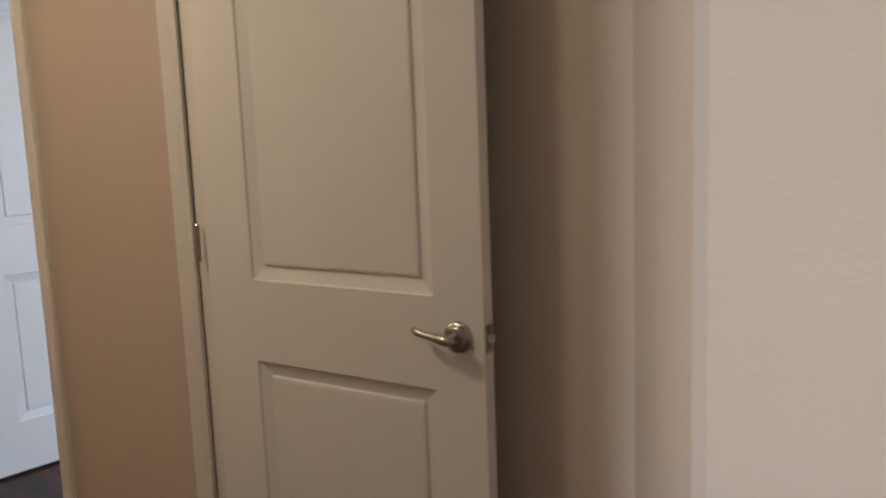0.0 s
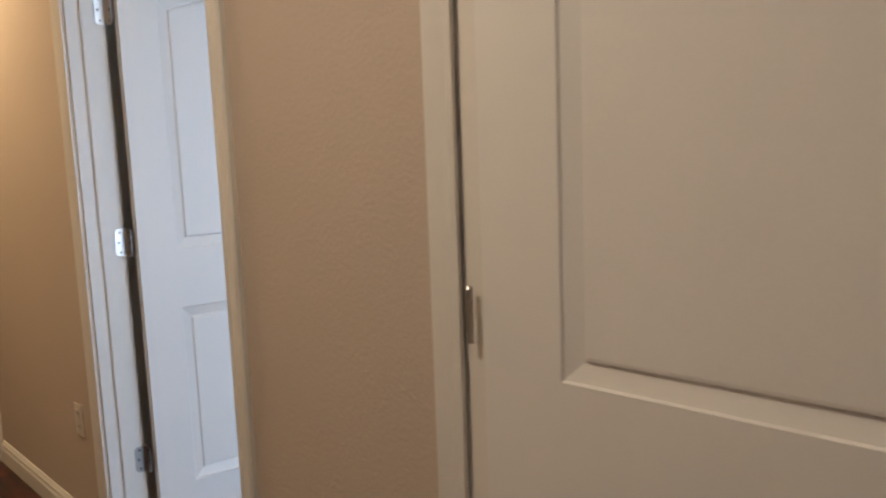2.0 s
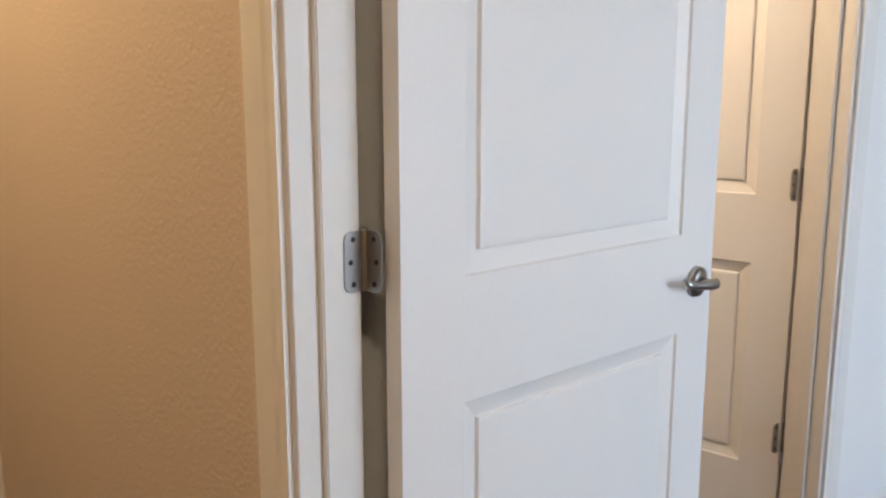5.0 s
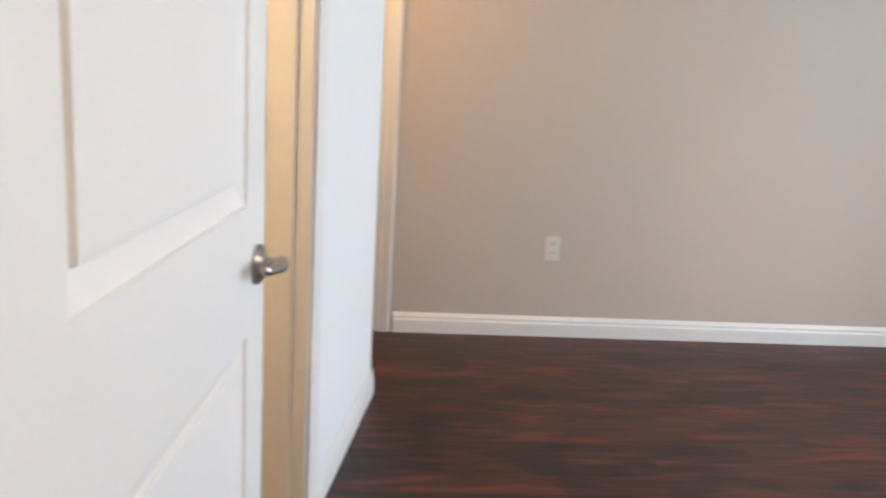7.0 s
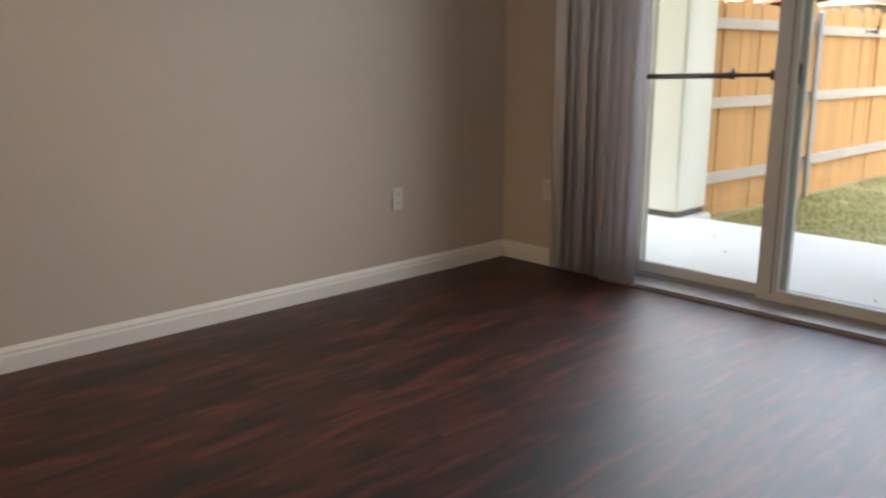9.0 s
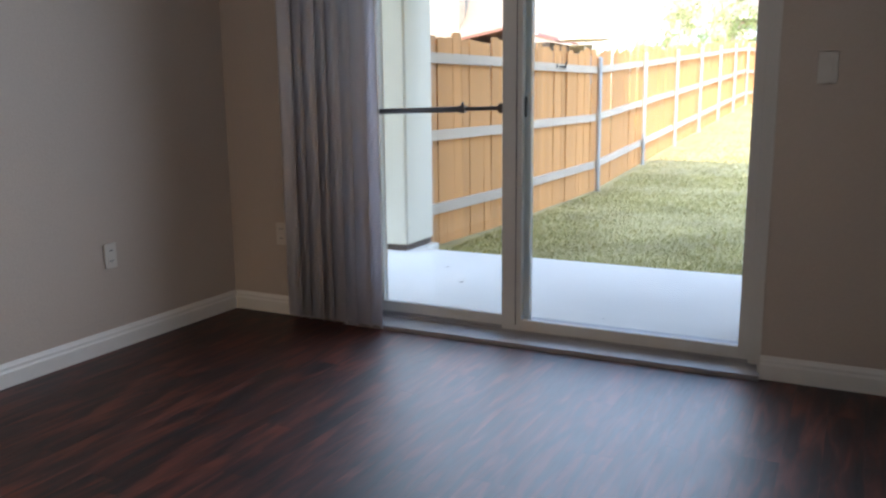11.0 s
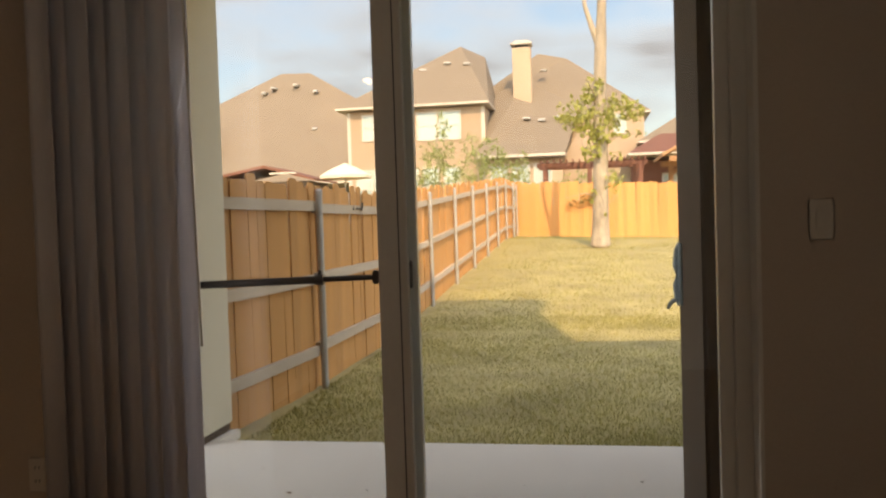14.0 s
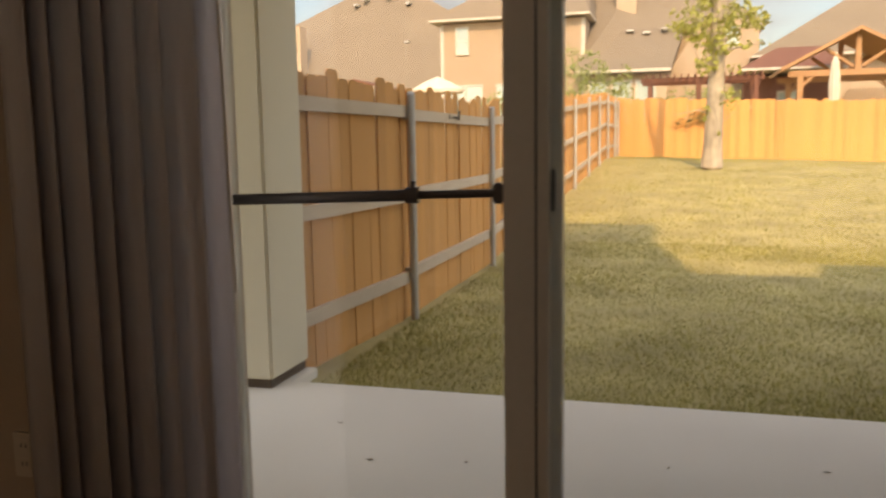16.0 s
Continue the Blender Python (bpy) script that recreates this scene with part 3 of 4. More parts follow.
# ---- patio door ----
pd = thing("patio_door", pose(0, PY, 0), "almond sliding glass patio door, closed", "patio door", kind="structure")
MX = -1.83
part("sill", boxes((PX0, -0.045, -0.004, PX1, PT, 0.022), (PX0 + 0.05, 0.115, 0.022, PX1 - 0.05, 0.122, 0.034), (PX0 + 0.05, 0.172, 0.022, PX1 - 0.05, 0.179, 0.034), bevel=0.002), SILLMAT, pd)
part("side_jamb", boxes((PX0, -0.006, 0.022, PX0 + 0.012, 0.10, PZ), (PX0, 0.10, 0.022, PX0 + 0.06, 0.27, PZ), bevel=0.003), VINYL, pd)
part("side_jamb", boxes((PX1 - 0.012, -0.006, 0.022, PX1, 0.10, PZ), (PX1 - 0.06, 0.10, 0.022, PX1, 0.27, PZ), bevel=0.003), VINYL, pd)
part("head", boxes((PX0 + 0.06, 0.10, PZ - 0.05, PX1 - 0.06, 0.27, PZ), bevel=0.003), VINYL, pd)


def sash(x0, x1, y, stile_l, stile_r):
    s = part("sash", boxes((x0, y, 0.030, x0 + stile_l, y + 0.038, PZ - 0.045), (x1 - stile_r, y, 0.030, x1, y + 0.038, PZ - 0.045),
                           (x0 + stile_l, y + 0.001, 0.030, x1 - stile_r, y + 0.037, 0.085), (x0 + stile_l, y + 0.001, PZ - 0.115, x1 - stile_r, y + 0.037, PZ - 0.045), bevel=0.003), VINYL, pd)
    g = part("pane", boxes((x0 + stile_l - 0.004, y + 0.016, 0.08, x1 - stile_r + 0.004, y + 0.022, PZ - 0.11)), GLASS, s, "clear glass pane")
    g.visible_shadow = False
    return s


fixed = sash(PX0 + 0.06, MX + 0.048, 0.180, 0.05, 0.075)
slider = sash(MX - 0.075, PX1 - 0.06, 0.125, 0.100, 0.045)
part("stile_groove", boxes((MX - 0.004, 0.1235, 0.06, MX, 0.126, PZ - 0.06)), DARK, slider)
part("finger_latch", boxes((MX + 0.026, 0.150, 1.055, MX + 0.034, 0.172, 1.150), bevel=0.003), BRONZE, slider, "dark recessed pull")
part("brick_mould", boxes((-0.755, 0.30, 0.022, PX1, PT + 0.02, PZ), bevel=0.004), VINYL, pd)
bar = thing("security_bar", pose(0, PY, 0), "dark bronze folding security bar across the fixed pane", "security bar")
bm = bmesh.new()
rod(bm, (PX0 + 0.065, 0.150, 1.078), (-2.12, 0.148, 1.092), 0.0135, None, 14)
part("outer_tube", bm, BRONZE, bar)
bm = bmesh.new()
rod(bm, (-2.13, 0.148, 1.092), (-1.928, 0.146, 1.097), 0.0095, None, 14)
part("inner_tube", bm, BRONZE, bar)
bm = bmesh.new()
rod(bm, (-2.135, 0.148, 1.0918), (-2.105, 0.148, 1.0922), 0.019, None, 14)
rod(bm, (-2.125, 0.148, 1.09), (-2.116, 0.142, 1.125), 0.006, None, 8)
part("locking_collar", bm, BRONZE, bar)
part("saddle", boxes((-1.930, 0.132, 1.074, -1.907, 0.162, 1.120), bevel=0.004), BRONZE, bar)
part("hinge_bracket", boxes((PX0 + 0.06, 0.132, 1.045, PX0 + 0.070, 0.165, 1.112), bevel=0.002), BRONZE, bar)

# ---- vertical blinds, drawn aside ----
blind = thing("vertical_blinds", pose(0, PY, 0), "white fabric vertical blinds drawn aside, full height", "blinds")
part("headrail", boxes((-3.08, -0.10, 2.50, PX1 + 0.08, -0.045, 2.55), bevel=0.004), PLASTIC, blind)
rng = random.Random(4)
for k in range(8):
    x = -3.000 + 0.0705 * k
    bm = bmesh.new()
    ring = []
    for j in range(9):
        u = (j / 8 - 0.5) * 0.118
        ring.append((u, 0.016 * math.cos(math.pi * u / 0.118)))
    outl = [(a, b, 0.018) for a, b in ring] + [(a, b - 0.0012, 0.018) for a, b in ring[::-1]]
    prism(bm, outl, (0, 0, 2.485))
    for f in bm.faces:
        f.smooth = len(f.verts) == 4
    part("vane", bm, VANE, blind, m=pose(x, -0.068, 0, 0, 0, (-16, -26)[k % 2] + rng.uniform(-5, 5)))
bm = bmesh.new()
rod(bm, (-2.475, -0.085, 2.50), (-2.440, -0.10, 0.90), 0.0045, None, 8)
part("wand", bm, PLASTIC, blind, "thin grey tilt wand")


# ---- outdoors: ground, slab, own house ----
def ground_z(x, y):
    rise = 0.0 if y < 11.5 else 0.060 * (y - 11.5) if y < 26 else 0.87 + 0.006 * (min(y, 34) - 26)
    return -0.155 + rise * max(0.35, 1 - 0.035 * max(x + 3.6, 0))


bm = bmesh.new()
xs = [-600, -120, -40, -20, -12, -8, -5, -4] + [-3.5 + 0.5 * k for k in range(24)] + [9, 12, 20, 40, 120, 600]
ys = [-600, -100, -30, -10, 2, 4] + [6 + 0.5 * k for k in range(52)] + [33, 36, 42, 50, 70, 120, 300, 900]
grid = [[bm.verts.new((x, y, ground_z(x, y) + 0.015 * noise.noise(Vector((x * 0.7, y * 0.7, 0))))) for x in xs] for y in ys]
for j in range(len(ys) - 1):
    for i in range(len(xs) - 1):
        bm.faces.new((grid[j][i], grid[j][i + 1], grid[j + 1][i + 1], grid[j + 1][i]))
tagged(part("ground", bm, TURF), "lawn ground with patchy dry turf, rising to the back fence", "lawn", kind="structure")

tagged(part("patio_slab", boxes((-4.2, PY + 0.165, -0.30, 5.5, 6.55, -0.095), (-4.2, 6.55, -0.30, -3.58, 6.86, -0.10), bevel=0.008), CONCRETE), "pale concrete patio slab", "patio", kind="structure")
tagged(part("foundation", boxes((-5.2, -3.3, -0.30, 5.4, PY + 0.16, -0.105)), CONCRETE), "concrete house foundation", "foundation", kind="structure")

col = thing("porch_column", pose(-3.85, 6.60, -0.095), "square cream stucco porch column on the slab", "column", kind="structure")
part("shaft", boxes((-0.23, -0.23, 0.05, 0.23, 0.23, 3.02), bevel=0.012), STUCCO, col)
# near-black colour holds both the dark joint and the shadow under the shaft
part("base_joint", boxes((-0.215, -0.215, 0, 0.215, 0.215, 0.05)), DARKBROWN, col, "dark recessed foot")
# wall's own colour unknown: backlit shade is put into the near-black brown
wing = part("wall_porch", boxes((-0.812, PY + PT + 0.001, -0.094, 1.43, 5.25, 3.0), bevel=0.01), DARKBROWN)
tagged(wing, "porch wall beside the patio door, backlit shade put into its dark colour", "wall", kind="structure")
hose = thing("hose_hanger", pose(-0.812, 5.17, 1.02), "blue-grey plastic hose hanger with a hooked arm on the porch wall", "hose hanger")
part("back_plate", boxes((-0.012, -0.05, -0.13, 0.0, 0.05, 0.14), bevel=0.004), TUBE, hose)
bm = bmesh.new()
tube(bm, [(-0.004, 0, 0.135), (-0.012, 0, 0.11), (-0.018, 0, 0.04), (-0.018, 0, -0.04), (-0.014, 0, -0.10), (-0.006, 0, -0.13)], [0.010, 0.015, 0.018, 0.018, 0.016, 0.010], 12)
part("saddle", bm, TUBE, hose)
bm = bmesh.new()
tube(bm, [(-0.006, 0, -0.105), (-0.032, 0, -0.108), (-0.050, 0, -0.122), (-0.058, 0, -0.145)], [0.010, 0.010, 0.009, 0.006], 10)
part("hook", bm, TUBE, hose)
house = thing("own_house", pose(0, 0, 0), "stucco house body and roof around the rooms", "house", kind="structure")
# unseen ceiling, given white as a reflector to brighten the slab
part("porch_ceiling", boxes((-4.4, PY + PT, 3.00, 1.43, 6.84, 3.06)), CEIL, house)
part("porch_beam", boxes((-4.07, 6.38, 2.925, 1.43, 6.82, 3.00)), STUCCO, house)
bm = bmesh.new()
prism(bm, [(-4.6, 6.98, 3.10), (-4.6, PY + 0.1, 4.0), (-4.6, PY + 0.1, 3.08), (-4.6, 6.98, 3.06)], (5.4, 0, 0))
part("porch_roof", bm, SHINGLE, house)
part("upper_storey", boxes((-5.0, -3.2, 2.86, 0.30, PY + 0.26, 7.4)), STUCCO, house)
part("upper_eave", boxes((-5.4, -3.5, 7.4, 0.50, 4.75, 7.6)), FASCIA, house)
bm = bmesh.new()
prism(bm, [(1.05, 7.3, 3.45), (1.05, -3.3, 6.5), (1.05, -3.3, 2.86), (1.05, 7.3, 3.35)], (5.0, 0, 0))
part("lower_roof", bm, SHINGLE, house)
part("outer_wall", boxes((-5.15, -3.2, -0.1, -5.0, PY + 0.16, 2.86), (-5.0, PY + 0.16, -0.1, WX - 0.12, PY + 0.26, 2.86)), STUCCO, house)


leaf_rng = random.Random(17)
for lx, ly in ((-2.75, 5.55), (-2.35, 5.62), (-1.62, 5.05), (-1.55, 5.75), (-0.95, 5.85), (-2.05, 4.95), (-3.05, 5.95), (-0.35, 6.2)):
    fallen = thing("fallen_leaf", pose(lx, ly, -0.0945, 0, 0, leaf_rng.uniform(0, 360)), "small dry brown leaf lying on the patio slab", "leaf", group="leaves on the slab")
    bm = bmesh.new()
    size = leaf_rng.uniform(0.012, 0.022)
    rim = [bm.verts.new((size * a, size * 0.55 * b, size * c)) for a, b, c in ((-1, 0, 0.1), (-0.4, -0.8, 0.3), (0.4, -0.7, 0.2), (1, 0, 0.5), (0.4, 0.7, 0.2), (-0.4, 0.8, 0.3))]
    mid_vert = bm.verts.new((0, 0, 0))
    for k in range(6):
        bm.faces.new((mid_vert, rim[k], rim[(k + 1) % 6]))
    part("blade", bm, BARK, fallen)


# ---- yard: fences ----
def picket_mesh(height):
    bm = bmesh.new()
    w, t, c = 0.0719, 0.008, 0.022
    prism(bm, [(0, -w, 0), (0, w, 0), (0, w, height - c), (0, w - c, height), (0, -w + c, height), (0, -w, height - c)], (2 * t, 0, 0))
    mesh = bpy.data.meshes.new("picket")
    bm.to_mesh(mesh)
    bm.free()
    mesh.materials.append(CEDAR)
    return mesh


PICKETS = [picket_mesh(h) for h in (1.80, 1.82, 1.84, 1.86)]
fence_rng = random.Random(11)


def add_picket(holder, x, y, turn):
    ob = new("picket", fence_rng.choice(PICKETS))
    ob.parent = holder
    ob.matrix_basis = pose(x, y, ground_z(x, y) - 0.01 + fence_rng.uniform(-0.012, 0.012), fence_rng.uniform(-0.5, 0.5), fence_rng.uniform(-0.5, 0.5), turn + fence_rng.uniform(-1.2, 1.2))


def rail_piece(holder, a, b, out):
    bm = bmesh.new()
    a, b, out = Vector(a), Vector(b), Vector(out)
    prism(bm, [a, a + out * 0.038, a + out * 0.038 + Vector((0, 0, 0.088)), a + Vector((0, 0, 0.088))], b - a)
    part("rail", bm, RAIL, holder)


def post_piece(holder, x, y, height):
    bm = bmesh.new()
    z = ground_z(x, y)
    rod(bm, (x, y, z - 0.05), (x, y, z + height), 0.031, None, 14)
    rod(bm, (x, y, z + height), (x, y, z + height + 0.022), 0.035, 0.022, 14)
    part("post", bm, STEEL, holder, "galvanised steel fence post")


FX = -3.60
side_fence = thing("side_fence", label="cedar picket fence with grey rails and steel posts along the lawn", category="fence")


def fence_line(v):
    """The fence bends a little away from the column at its near end, and inwards at its far end."""
    return FX - 0.11 * max(0.0, 8.54 - v) / 1.7 + 0.10 * max(0.0, v - 14) / 16


y = 6.84
while y < 29.8:
    add_picket(side_fence, fence_line(y) + fence_rng.uniform(-0.004, 0.004), y, -3.7 if y < 8.54 else 0)
    y += 0.1445
post_y = [8.54, 11.40, 13.94, 16.36, 18.78, 21.2, 23.6, 26.0, 28.4, 29.7]


def fence_x(v):
    return fence_line(v) + 0.018


for y0, y1 in zip([6.80] + post_y, post_y):
    for k, h in enumerate((0.33, 0.96, 1.585)):
        dz = fence_rng.uniform(-0.015, 0.015)
        rail_piece(side_fence, (fence_x(y0), y0, ground_z(FX, y0) + h - 0.03 + dz), (fence_x(y1), y1, ground_z(FX, y1) + h - 0.03 + dz), (1, 0, 0))
for v in post_y:
    post_piece(side_fence, fence_x(v) + 0.072, v, 1.74)
back_fence = thing("back_fence", label="sunlit orange cedar picket fence across the back of the yard", category="fence")
x = -3.40
while x < 13:
    add_picket(back_fence, x, 29.80, 90)
    x += 0.1445
for k, h in enumerate((0.30, 0.95, 1.55)):
    rail_piece(back_fence, (-3.4, 29.84, ground_z(-3.4, 29.8) + h), (13, 29.84, ground_z(13, 29.8) + h), (0, 1, 0))
lat = thing("fence_bracket", pose(-3.545, 9.95, 1.42), "small dark iron hook on the fence rail", "bracket")
bm = bmesh.new()
tube(bm, [(0, -0.09, 0.03), (0.02, 0.0, 0.03), (0.03, 0.05, 0.035), (0.03, 0.07, 0.09)], [0.009, 0.010, 0.010, 0.012], 8)
tube(bm, [(0.02, -0.01, 0.03), (0.02, 0.075, 0.01), (0.02, 0.10, 0.03)], [0.008, 0.008, 0.006], 8)
part("hook", bm, RUST, lat)
part("wall_plate", boxes((0, -0.20, 0.01, 0.006, -0.16, 0.05), bevel=0.002), RUST, lat)


# ---- yard: tree and shrubs ----
def leaves(name, clumps, count, size, mat, holder, seed, label=""):
    """Many single bent leaves scattered through clumps given as centre, radii."""
    r = random.Random(seed)
    verts, faces = [], []
    weights = [c[3] * c[4] * c[5] for c in clumps]
    for _ in range(count):
        c = r.choices(clumps, weights)[0]
        while True:
            p = Vector((r.uniform(-1, 1), r.uniform(-1, 1), r.uniform(-1, 1)))
            if 0.15 < p.length < 1 and noise.noise(p * 2.1 + Vector(c[:3])) > -0.02:
                break
        p = Vector((c[0] + p.x * c[3], c[1] + p.y * c[4], c[2] + p.z * c[5]))
        q = Euler((r.uniform(0, 6.3), r.uniform(0, 6.3), r.uniform(0, 6.3))).to_matrix()
        s = size * r.uniform(0.6, 1.3)
        k = len(verts)
        for v in ((-0.5, 0, 0), (0, -0.32, 0.06), (0.55, 0, -0.08), (0, 0.32, 0.06)):
            verts.append(p + q @ (Vector(v) * s))
        faces += [(k, k + 1, k + 2), (k, k + 2, k + 3)]
    mesh = bpy.data.meshes.new(name)
    mesh.from_pydata([tuple(v) for v in verts], [], faces)
    mesh.materials.append(mat)
    ob = new(name, mesh)
    ob.parent = holder
    if label:
        ob["label"] = label
    return ob


TX, TY = -0.76, 23.5
TZ = ground_z(TX, TY)
tree = thing("tree", pose(TX, TY, TZ) @ Matrix.Scale(1.15, 4), "young lawn tree with mottled pale bark and sparse green leaves", "tree")
bm = bmesh.new()
tube(bm, [(0, 0, -0.1), (0.0, 0, 0.05), (0.01, 0, 0.5), (0.04, 0, 1.5), (0.06, 0, 2.6), (0.07, 0, 3.6), (0.10, 0, 4.4), (0.12, 0, 4.75), (0.16, 0, 5.6), (0.22, 0.1, 7.2)],
     [0.29, 0.23, 0.195, 0.170, 0.158, 0.148, 0.138, 0.132, 0.105, 0.055], 14)
for f in bm.faces:
    f.smooth = True
part("trunk", bm, BARK, tree)
for pts, rad in (([(0.10, 0, 4.5), (-0.06, 0, 4.95), (-0.22, 0.05, 5.5), (-0.30, 0.1, 6.8)], 0.085),
                    ([(0.06, 0, 2.7), (-0.30, -0.05, 3.0), (-0.65, -0.1, 3.35)], 0.03), ([(0.06, 0, 2.5), (0.45, 0.05, 2.85), (0.85, 0.1, 3.1)], 0.028),
                    ([(0.05, 0, 2.2), (0.3, -0.1, 2.45), (0.60, -0.2, 2.5), (0.95, -0.2, 2.55)], 0.022), ([(0.05, 0, 1.9), (-0.25, -0.1, 2.2), (-0.5, -0.2, 2.6)], 0.022),
                    ([(0.03, 0, 1.1), (-0.3, -0.1, 1.25), (-0.75, -0.2, 1.15)], 0.016), ([(0.03, 0, 0.9), (0.20, -0.1, 1.0), (0.42, -0.2, 1.2)], 0.014),
                    ([(0.06, 0, 3.2), (-0.1, -0.3, 3.5), (-0.2, -0.5, 3.7)], 0.025), ([(0.06, 0, 3.0), (0.3, 0.3, 3.3), (0.5, 0.5, 3.5)], 0.025)):
    bm = bmesh.new()
    tube(bm, pts, [rad * (1 - 0.6 * k / (len(pts) - 1)) for k in range(len(pts))], 8)
    part("limb", bm, BARK, tree)
leaves("crown", [(-0.52, -0.05, 3.05, 0.46, 0.45, 0.42), (0.0, -0.1, 2.75, 0.50, 0.5, 0.46), (0.36, 0.0, 3.15, 0.44, 0.45, 0.32), (0.80, 0.1, 3.05, 0.32, 0.35, 0.30), (-0.1, -0.2, 3.55, 0.30, 0.35, 0.28), (-0.1, -0.1, 2.2, 0.32, 0.35, 0.28),
                 (0.75, -0.2, 2.52, 0.34, 0.2, 0.10), (0.40, -0.1, 2.05, 0.20, 0.2, 0.14), (0.35, -0.2, 1.45, 0.26, 0.2, 0.24), (-0.12, -0.15, 1.15, 0.10, 0.12, 0.22), (0.12, -0.16, 0.72, 0.05, 0.05, 0.14)], 1250, 0.115, LEAF, tree, 21)
hang = thing("fence_vine", pose(-1.15, 29.70, ground_z(-1.15, 29.7)), "small clump of browning vine leaves against the back fence", "vine")
bm = bmesh.new()
tube(bm, [(0.5, 0.05, 1.7), (0.2, -0.05, 1.45), (-0.2, -0.1, 1.25), (-0.45, -0.05, 1.1)], [0.012, 0.012, 0.010, 0.006], 6)
part("stem", bm, BARK, hang)
leaves("foliage", [(0.25, -0.12, 1.25, 0.40, 0.10, 0.20), (-0.30, -0.12, 1.10, 0.30, 0.10, 0.14), (0.40, -0.12, 1.48, 0.2, 0.08, 0.14)], 130, 0.12, DRYLEAF, hang, 8)


def shrub(x, y, height, clumps, count, seed, label):
    z = ground_z(x, y)
    sh = thing("shrub", pose(x, y, z), label, "shrub", group="young trees behind the fence")
    bm = bmesh.new()
    tube(bm, [(0, 0, -0.1), (0.05, 0, height * 0.4), (-0.03, 0.05, height * 0.75), (0.05, 0, height)], [0.05, 0.04, 0.025, 0.01], 8)
    part("stem", bm, BARK, sh)
    leaves("crown", [(a * 1.25, b, c, rx * 1.3, ry * 1.2, rz * 1.1) for a, b, c, rx, ry, rz in clumps], count, 0.125, SHRUB, sh, seed)


shrub(-6.75, 33.5, 4.9, [(0, 0, 2.4, 0.65, 0.5, 0.9), (0.15, 0, 3.5, 0.40, 0.4, 0.6), (0.2, 0, 4.4, 0.28, 0.25, 0.5), (-0.35, 0, 3.3, 0.3, 0.3, 0.4)], 900, 3, "tall thin young tree behind the fence")
shrub(-5.25, 34.0, 4.2, [(0, 0, 2.2, 0.95, 0.6, 0.9), (0.3, 0, 3.2, 0.6, 0.5, 0.6), (-0.2, 0, 3.5, 0.35, 0.35, 0.6), (0.75, 0, 2.6, 0.4, 0.4, 0.7)], 1300, 4, "bushy pale-leaved shrub behind the fence")
shrub(-3.7, 34.5, 3.4, [(0, 0, 2.1, 0.40, 0.4, 0.7), (0.1, 0, 2.9, 0.25, 0.25, 0.4)], 350, 5, "slender shrub behind the fence corner")
shrub(-1.3, 36.5, 3.0, [(0, 0, 2.0, 0.9, 0.5, 0.6), (0.9, 0, 2.1, 0.7, 0.5, 0.5)], 500, 6, "low leafy shrub under the red pergola")
shrub(-7.9, 34.0, 2.6, [(0, 0, 1.9, 0.9, 0.5, 0.5)], 450, 7, "low leafy shrub behind the side fence")


# ---- neighbours' houses ----
def hip_roof(name, holder, x0, x1, y0, y1, z, ridge, mat=SHINGLE, thick=0.11):
    """A hipped roof: eaves rectangle at height z and a ridge from ridge[0] to ridge[1], with a white fascia below."""
    bm = bmesh.new()
    c = [bm.verts.new(p) for p in ((x0, y0, z), (x1, y0, z), (x1, y1, z), (x0, y1, z))]
    a, b = [bm.verts.new(p) for p in ridge]
    for f in ((c[0], c[1], b, a), (c[1], c[2], b), (c[2], c[3], a, b), (c[3], c[0], a), (c[3], c[2], c[1], c[0])):
        bm.faces.new(f)
    roof = part(name, bm, mat, holder)
    part("fascia", boxes((x0, y0, z - thick, x1, y1, z - 0.004)), FASCIA, roof, "white eaves board")
    return roof


def far_window(holder, x0, x1, z0, z1, y, bars=1):
    w = part("window", boxes((x0 - 0.08, y - 0.06, z0 - 0.08, x1 + 0.08, y, z0), (x0 - 0.08, y - 0.06, z1, x1 + 0.08, y, z1 + 0.08), (x0 - 0.08, y - 0.06, z0, x0, y, z1), (x1, y - 0.06, z0, x1 + 0.08, y, z1)), FASCIA, holder)
    part("pane", boxes((x0, y - 0.02, z0, x1, y - 0.01, z1)), PANE, w)
    part("glazing_bar", boxes((x0, y - 0.045, (z0 + z1) / 2 - 0.03, x1, y - 0.02, (z0 + z1) / 2 + 0.03)), FASCIA, w)


def roof_vent(holder, x, y, z, s=0.28):
    part("roof_vent", boxes((x - s, y - 0.3, z, x + s, y + 0.2, z + 0.11), bevel=0.03), STEEL, holder)


G0 = 0.70
h2 = thing("brick_house", pose(0, 0, 0), "two-storey tan house with brown hipped roof and chimney", "house")
part("wall", boxes((-13.35, 44.0, G0, -6.05, 51.0, 7.25)), SIDING, h2)
for k in range(18):
    part("siding_board", boxes((-13.35, 43.975, 4.0 + 0.18 * k, -6.05, 43.998, 4.165 + 0.18 * k)), SIDING, h2)
part("corner_board", boxes((-6.22, 43.95, G0, -6.03, 43.974, 7.25)), FASCIA, h2)
part("corner_board", boxes((-13.37, 43.95, G0, -13.2, 43.974, 7.25)), FASCIA, h2)
hip_roof("roof", h2, -13.85, -5.75, 43.4, 51.5, 7.42, [(-7.75, 48.0, 11.2), (-6.6, 50.0, 10.9)])
part("wall", boxes((-6.0, 48.6, G0, 2.1, 56, 7.0)), SIDING, h2)
hip_roof("roof", h2, -8.8, 2.65, 48.2, 57.5, 7.1, [(-3.6, 52.0, 11.3), (-1.9, 52.2, 10.95)])
bm = bmesh.new()
